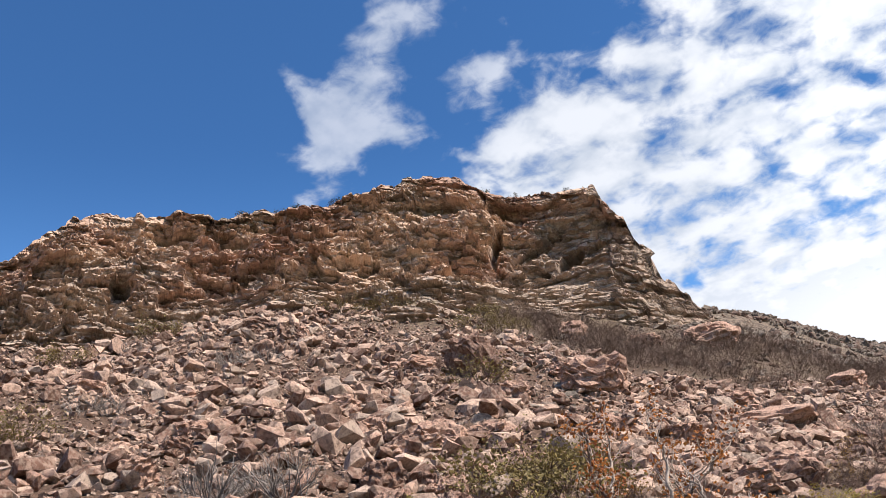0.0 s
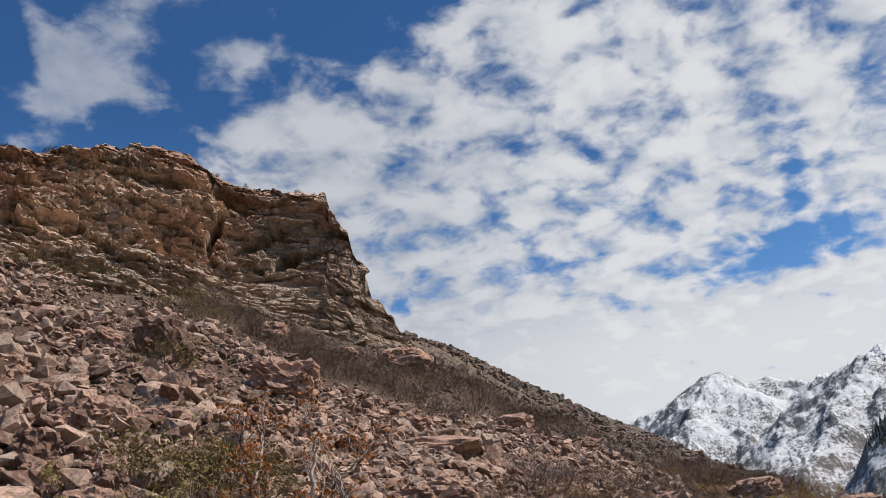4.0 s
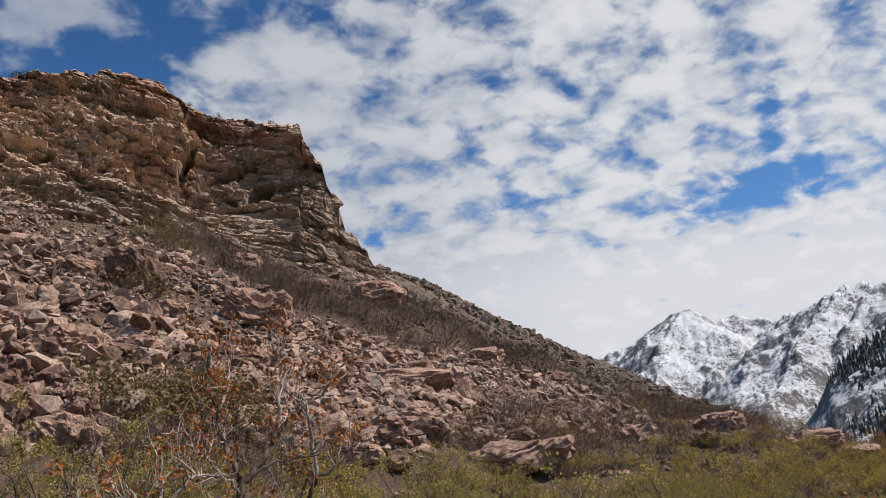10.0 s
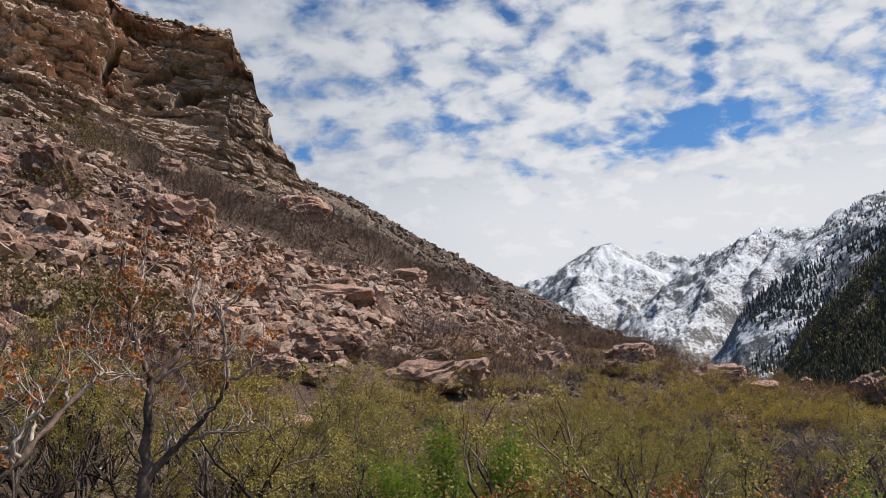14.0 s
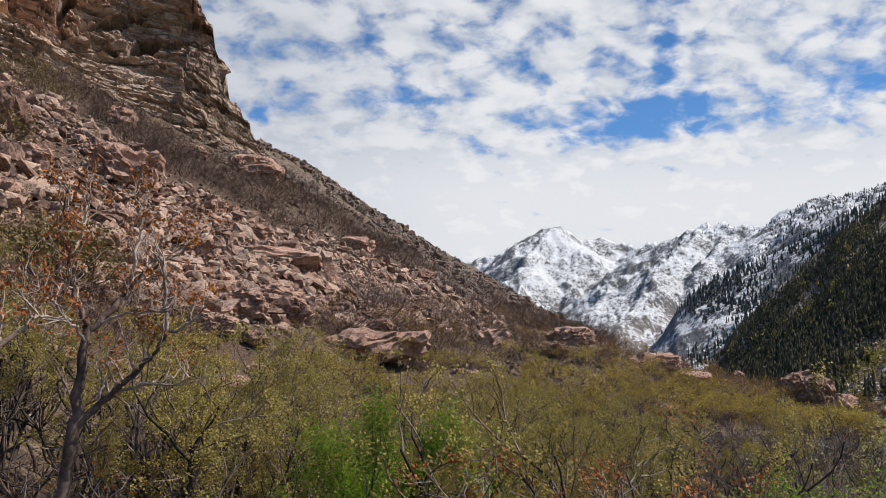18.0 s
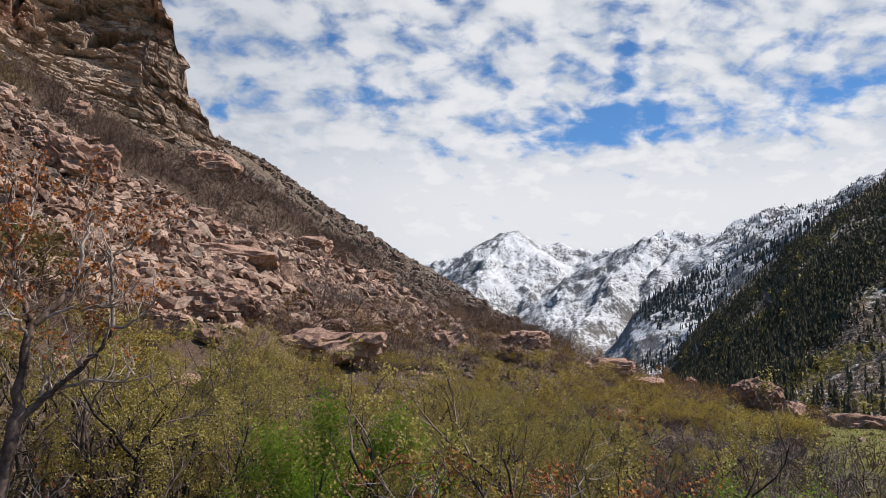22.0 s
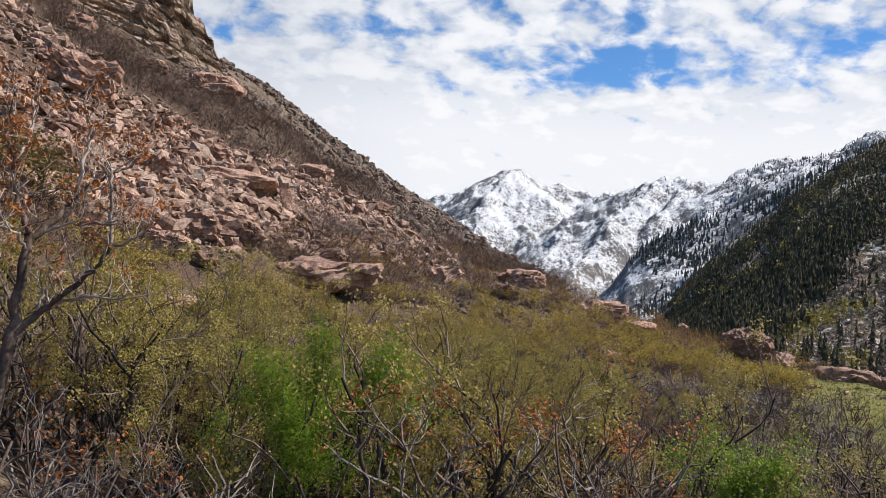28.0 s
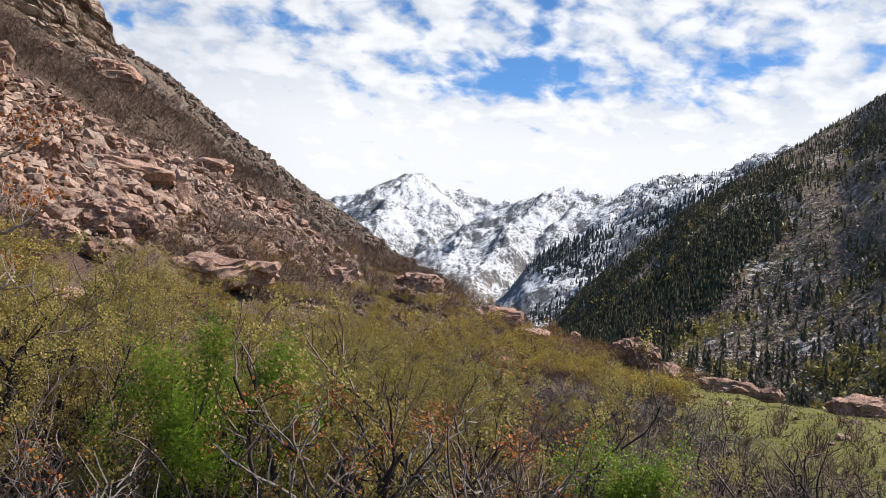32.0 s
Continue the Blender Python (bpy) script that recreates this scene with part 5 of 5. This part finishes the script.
# taller leafless oak brush standing above the lower boulders
TALL = [oak(785 + i, 3.6, 9, 0.6, 3, 0.06, BUDS_BRUSH, "tall leafless brown oak brush above the boulders", TWIGS, (4, 4, 3), 0.5, 0.42, 0.024) for i in range(2)]
stand(TALL, [((spot(a, e, 20).x, spot(a, e, 20).y), i) for i, (a, e) in enumerate(((-11.6, 9.7), (-10.4, 9.6), (-12.4, 9.9), (-6.6, 9.4), (-5.4, 9.3), (-7.4, 9.5)))], 0.85, 1.1)
low = []
for k in range(120):
    az = -26 + 42 * random.random()
    el = float(np.interp(az, (-26, -18, -10, -4, 3, 9, 16), (8.6, 8.3, 8.0, 8.2, 8.0, 6.2, 4.8))) + random.uniform(-0.9, 1.2)
    p = spot(az, el, 14)
    if any(abs(az - a) < wide * 0.5 + 0.1 and -6 < math.hypot(p.x, p.y) - b < 1.5 for a, b, wide in BOULDERS if wide > 1.2):
        continue
    low.append(((p.x + random.uniform(-1.5, 1.5), p.y + random.uniform(-1.5, 1.5)), random.randrange(1000)))
stand(TAWNY, [m for m in low if m[1] % 5 < 3], 0.5, 0.95)
stand([bush(880, 2.2, 1.2, 24, LEAF_OLIVE, 0.15, 1, 0.07, "leafless brown thicket among the boulders")], [m for m in low if m[1] % 5 >= 3], 0.5, 1.0)


def hides(az, d):
    """True for a plant that would stand against or grow over a boulder."""
    return any(abs(az - a) < wide * 0.5 + 0.1 and -6 < d - b < 1.5 for a, b, wide in BOULDERS if wide > 1.2)


def low_shrub(name, seed, stems, bark, leaf, share, count, size, label):
    """One low rounded shrub, one metre high."""
    w = Wood(seed, 2)
    for k in range(stems):
        a, tilt = w.r.uniform(0, 6.283), 0.9 * w.r.random() ** 0.6
        at = Vector((0.5 * math.cos(a) * w.r.random(), 0.5 * math.sin(a) * w.r.random(), -0.1))
        w.grow(at, Vector((math.cos(a) * tilt, math.sin(a) * tilt, 1.0)), w.r.uniform(0.5, 0.85), 0.022, 2 if k % 3 == 0 else 1, 0.6, 0.06, (5, 3, 3), 0.5, 0.34)
    w.leaves(share, count, size)
    return w.thing(name, bark, leaf, label, "shrub", name.replace("_", " ") + " patch", "brushwood")


def thicket(name, n, az_range, lo, hi, sizes, leaf, share, count, size, label, patch_seed, near=20, bark=None):
    """A spread of low shrubs between two elevations along the slope."""
    kinds = [low_shrub(name, 900 + patch_seed * 10 + i, 8, bark or TWIGS, leaf, share, count, size, label) for i in range(4)]
    pts = []
    while len(pts) < n:
        az = random.uniform(*az_range)
        el = random.uniform(float(np.interp(az, *lo)), float(np.interp(az, *hi)))
        if noise.noise(Vector((az * 0.35, el * 0.9, patch_seed))) < -0.35:
            continue
        p = spot(az, el, near)
        if hides(az, math.hypot(p.x, p.y)):
            continue
        pts.append(((p.x + random.uniform(-1, 1), p.y + random.uniform(-1, 1)), random.randrange(1000)))
    stand(kinds, pts, sizes[0], sizes[1], 0.15)


AZ_LOW = (-34, -26, -18, -10, -4, 3, 9, 16, 22, 30)
thicket("yellow_scrub", 400, (-26, 17), (AZ_LOW, (3.5, 3.0, 2.4, 2.6, 3.2, 3.8, 3.8, 3.2, 3.2, 3.4)), (AZ_LOW, (7.5, 7.4, 6.9, 7.2, 8.0, 7.6, 5.4, 3.4, 3.7, 4.1)), (0.9, 1.7), LEAF_YELLOW, 1.0, 10, 0.045,
        "low yellow-green oak scrub between the boulders", 1)
thicket("dark_scrub", 230, (-36, 4), (AZ_LOW, (5.0, 5.6, 6.4, 7.2, 7.8, 8.0, 6, 5, 4, 4)), (AZ_LOW, (9.5, 9.4, 9.2, 9.6, 10.2, 9.4, 6.6, 5, 4, 4)), (0.75, 1.5), LEAF_BROWN, 0.4, 3, 0.05,
        "dark leafless thicket at the foot of the scree", 2)
thicket("tawny_scrub", 170, (-14, 18), (AZ_LOW, (7, 7, 7.5, 8.0, 8.4, 7.2, 5.2, 4.4, 4, 4)), (AZ_LOW, (9, 9, 9.6, 10.4, 10.6, 9.2, 6.8, 5.5, 4.5, 4.5)), (0.9, 1.7), LEAF_GOLD, 0.9, 7, 0.05,
        "tawny budding scrub below the ridge", 3)
thicket("bare_scrub", 230, (0, 19), (AZ_LOW, (0, 0, 0, 0, -2.5, -3.0, -3.0, -3.0, -3.0, -3)), (AZ_LOW, (0, 0, 0, 0, 1.0, 2.6, 3.0, 2.6, 1.8, 1.5)), (1.0, 1.9), LEAF_BROWN, 0.35, 3, 0.045,
        "leafless grey-brown scrub in the hollow", 4, 9, TWIGS_GREY)
thicket("meadow_scrub", 90, (16, 30), (AZ_LOW, (0, 0, 0, 0, 0, 0, 0, -2.0, -2.5, -2.5)), (AZ_LOW, (0, 0, 0, 0, 0, 0, 0, 2.2, 3.0, 3.6)), (0.6, 1.3), LEAF_BROWN, 0.3, 3, 0.045,
        "small leafless brown shrub on the grass slope", 5, 9, TWIGS_BRUSH)

NEEDLES = leaf_material("dark_conifer_needles", (0.095, 0.08, 0.032, 1), (0.032, 0.029, 0.013, 1), 0.1)
JUNIPER = [bush(890 + i, 1.6, 1.1, 20, NEEDLES, 0.95, 6, 0.12, "dark juniper bush on the cliff top") for i in range(2)]


def crest_place(az):
    d = float(np.interp(az, (-70, -58, -45, -32, -22), (88, 89, 93, 98, 112))) + 17.0
    el = float(np.interp(az, CREST_AZ, CREST_EL))
    p = toward(az, el, d)
    return Vector((p.x, p.y, p.z - 0.15))


for i, (az, s) in enumerate(((-47.7, 0.9), (-46.8, 0.7), (-45.3, 0.9), (-44.6, 0.7), (-43.9, 1.1), (-42.8, 0.7), (-41.3, 1.0), (-31.2, 0.9), (-29.2, 0.9), (-25.6, 0.6))):
    m = Matrix.Translation(crest_place(az)) @ pose(0, 0, 0, 0, 0, i * 50) @ Matrix.Diagonal((s, s, s, 1))
    if i < 2:
        JUNIPER[i].matrix_basis = m
    else:
        copy_thing(JUNIPER[i % 2], m).matrix_basis = m


# ---------- the woods across the canyon ----------
def conifer_shape(seed, tiers, points):
    """Stacked ragged whorls of drooping boughs on a thin trunk, one metre high."""
    r = np.random.default_rng(seed)
    v, f = [], []
    for t in range(tiers):
        h0 = 0.06 + 0.90 * t / tiers
        top = min(1.0, h0 + 1.9 / tiers)
        rad = 0.17 * (1 - t / tiers) ** 0.85 + 0.015
        c = len(v)
        v.append((0, 0, top))
        for k in range(points * 2):
            a = 6.2832 * (k + r.uniform(-0.3, 0.3)) / (points * 2) + t
            q_ = rad * (r.uniform(0.8, 1.25) if k % 2 else r.uniform(0.35, 0.6))
            v.append((q_ * math.cos(a), q_ * math.sin(a), h0 + (0.0 if k % 2 else 0.05)))
        for k in range(points * 2):
            f.append((c, c + 1 + k, c + 1 + (k + 1) % (points * 2)))
    c = len(v)
    for k in range(3):
        v.append((0.012 * math.cos(k * 2.1), 0.012 * math.sin(k * 2.1), -0.05))
    v.append((0, 0, 0.3))
    f += [(c, c + 1, c + 3), (c + 1, c + 2, c + 3), (c + 2, c, c + 3)]
    return np.array(v), np.array(f)


def clump_shape(seed, n):
    """An airy crown of leaf sprays, one metre high."""
    r = np.random.default_rng(seed)
    v, f = [], []
    for k in range(n):
        p = r.normal(0, 1, 3)
        p = p / np.linalg.norm(p) * r.uniform(0.4, 1.0) * np.array((0.42, 0.42, 0.45)) + np.array((0, 0, 0.5))
        a, b = r.normal(0, 0.10, 3), r.normal(0, 0.10, 3)
        c = len(v)
        v += [p, p + a, p + a + b, p + b]
        f += [(c, c + 1, c + 2), (c, c + 2, c + 3)]
    return np.array(v), np.array(f)


CONIFERS = [conifer_shape(30 + i, 4, 3) for i in range(6)]
FAR_CONIFERS = [conifer_shape(50 + i, 3, 3) for i in range(4)]
CLUMPS = [clump_shape(70 + i, 24) for i in range(5)]


def scatter_on(surface, n, weight):
    """Random places on a grid of points, thinned by a weight of bearing and elevation."""
    rows, cols = surface.shape[:2]
    r, c = rng.uniform(0, rows - 1.01, n), rng.uniform(0, cols - 1.01, n)
    i, j = r.astype(int), c.astype(int)
    u, v = (r - i)[:, None], (c - j)[:, None]
    p = surface[i, j] * (1 - u) * (1 - v) + surface[i + 1, j] * u * (1 - v) + surface[i, j + 1] * (1 - u) * v + surface[i + 1, j + 1] * u * v
    az = np.degrees(np.arctan2(p[:, 0], p[:, 1]))
    el = np.degrees(np.arctan2(p[:, 2] - EYE.z, np.hypot(p[:, 0], p[:, 1])))
    keep = rng.uniform(0, 1, n) < weight(az, el, p)
    return p[keep]


def wood_of(name, shapes, p, tall, mat, label, wide=1.0):
    n = len(p)
    h = tall * rng.uniform(0.55, 1.35, n)
    s = np.stack([h * wide * rng.uniform(0.8, 1.3, n), h * wide * rng.uniform(0.8, 1.3, n), h], -1)
    return tagged(strew(name, shapes, p, s, rotations(n, rng, 0.02), mat), label, "trees", kind="stuff")


def open_side(az, el):
    """One on the open, snow-flecked lower part of the canyon side, nought in the dense forest."""
    line = np.interp(az, (8, 16.1, 20.5, 24.0, 27.5, 40), (-6, 6.4, 11.8, 16.0, 17.2, 17.0))
    return np.clip((line - el) / 1.6 + 0.5, 0, 1)


def wall_weight(az, el, p):
    dense = 1.0 - 0.93 * open_side(az, el)
    glade = np.exp(-((el - 17.7) / 0.45) ** 2) * np.clip((az - 22.4) / 1.0, 0, 1)
    return dense * (1 - 0.9 * glade) * np.clip(0.75 + 0.9 * fbm(p[:, 0] / 60, p[:, 1] / 60, p[:, 2] / 60, 3), 0.2, 1)


def by_distance(p):
    """Tall trees low on the slope, stunted ones on the crest."""
    return np.interp(np.hypot(p[:, 0], p[:, 1]), (330, 480, 700, 900), (11.0, 11.0, 7.5, 3.8))


p = scatter_on(wall[:133, :215], 33000, wall_weight)
near_side = np.hypot(p[:, 0], p[:, 1]) < 540
wood_of("conifer_forest", CONIFERS, p[~near_side], by_distance(p[~near_side]), NEEDLES, "dense dark conifers on the shaded canyon side")
wood_of("conifer_stand", [conifer_shape(40 + i, 8, 4) for i in range(6)], p[near_side], by_distance(p[near_side]), NEEDLES, "tall dark conifers at the foot of the canyon side", 0.9)
# needles far off: the haze of distance is mixed into their grey-blue colour
NEEDLES_FAR = leaf_material("hazed_conifer_needles", (0.064, 0.073, 0.066, 1), (0.026, 0.034, 0.03, 1), 0.1)
LEAF_FAR = leaf_material("distant_spring_leaf", (0.345, 0.285, 0.075, 1), (0.15, 0.128, 0.034, 1), 0.2)
BARE_FAR = leaf_material("distant_bare_twigs", (0.315, 0.255, 0.21, 1), (0.143, 0.112, 0.094, 1), 0.0)
p = scatter_on(wall[:125, :215], 9000, lambda az, el, p: (0.12 + 0.8 * open_side(az, el) * np.clip((14 - el) / 6, 0.1, 1)) * np.clip(0.3 + 1.3 * fbm(p[:, 0] / 50, p[:, 1] / 50, 4.0, 3), 0, 1))
wood_of("budding_woodland", CLUMPS, p, 6.5, LEAF_FAR, "budding yellow-green deciduous trees low on the canyon side", 1.1)
p = scatter_on(wall[:125, :215], 11000, lambda az, el, p: (0.06 + 0.8 * open_side(az, el)) * np.clip(0.45 - 1.2 * fbm(p[:, 0] / 50, p[:, 1] / 50, 4.0, 3), 0, 1))
wood_of("bare_woodland", CLUMPS, p, 5.0, BARE_FAR, "leafless grey woodland low on the canyon side", 1.1)
p = scatter_on(spur[:101], 14000, lambda az, el, p: np.clip(0.45 + 1.3 * fbm(p[:, 0] / 110, p[:, 1] / 110, 9.0, 3) + np.clip((el - np.interp(az, (5, 10, 16), (8, 11.2, 14.2))) * 0.4, -0.2, 0.5), 0, 1))
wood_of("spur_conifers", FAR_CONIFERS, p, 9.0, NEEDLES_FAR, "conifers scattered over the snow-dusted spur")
p = scatter_on(far[:165], 16000, lambda az, el, p: np.clip((az - 5) / 8, 0, 1) * np.clip(-0.05 + 1.6 * fbm(p[:, 0] / 130, p[:, 1] / 130, 5.0, 3) + np.clip((az - 11) / 10, 0, 0.5), 0, 1))
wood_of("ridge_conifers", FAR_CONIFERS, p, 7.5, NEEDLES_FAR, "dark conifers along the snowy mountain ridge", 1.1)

# ---------- grass ----------
def blade_tuft(seed):
    r = np.random.default_rng(seed)
    v, f = [], []
    for k in range(6):
        a, lean = r.uniform(0, 6.283), r.uniform(0.1, 0.6)
        b = np.array((r.normal(0, 0.12), r.normal(0, 0.12), -0.03))
        t = b + np.array((math.cos(a) * lean, math.sin(a) * lean, r.uniform(0.6, 1.0)))
        s = np.array((-math.sin(a), math.cos(a), 0)) * 0.05
        c = len(v)
        v += [b - s, b + s, t]
        f.append((c, c + 1, c + 2))
    return np.array(v), np.array(f)


GRASS = leaf_material("spring_grass_blades", (0.20, 0.185, 0.048, 1), (0.075, 0.08, 0.02, 1))
TUFTS = [blade_tuft(90 + i) for i in range(5)]
az, d, x, y = polar_places(60000, -38, 38, 2, 95, 0.8)
keep = rng.uniform(0, 1, len(x)) < np.clip((x - 0.3 * y + 0.13 * np.clip(y - 20, 0, 99)) / 4 + 0.4 + 0.7 * fbm(x / 5, y / 5, 2.0, 2), 0.10, 1) * (x > -22)
pl = np.stack([x, y, ground_at(x, y)], -1)[keep]
sz = rng.uniform(0.07, 0.22, len(pl))
tagged(strew("grass", TUFTS, pl, sz, rotations(len(pl), rng, 0.1), GRASS), "tufts of short spring grass on the slope", "grass", kind="stuff")
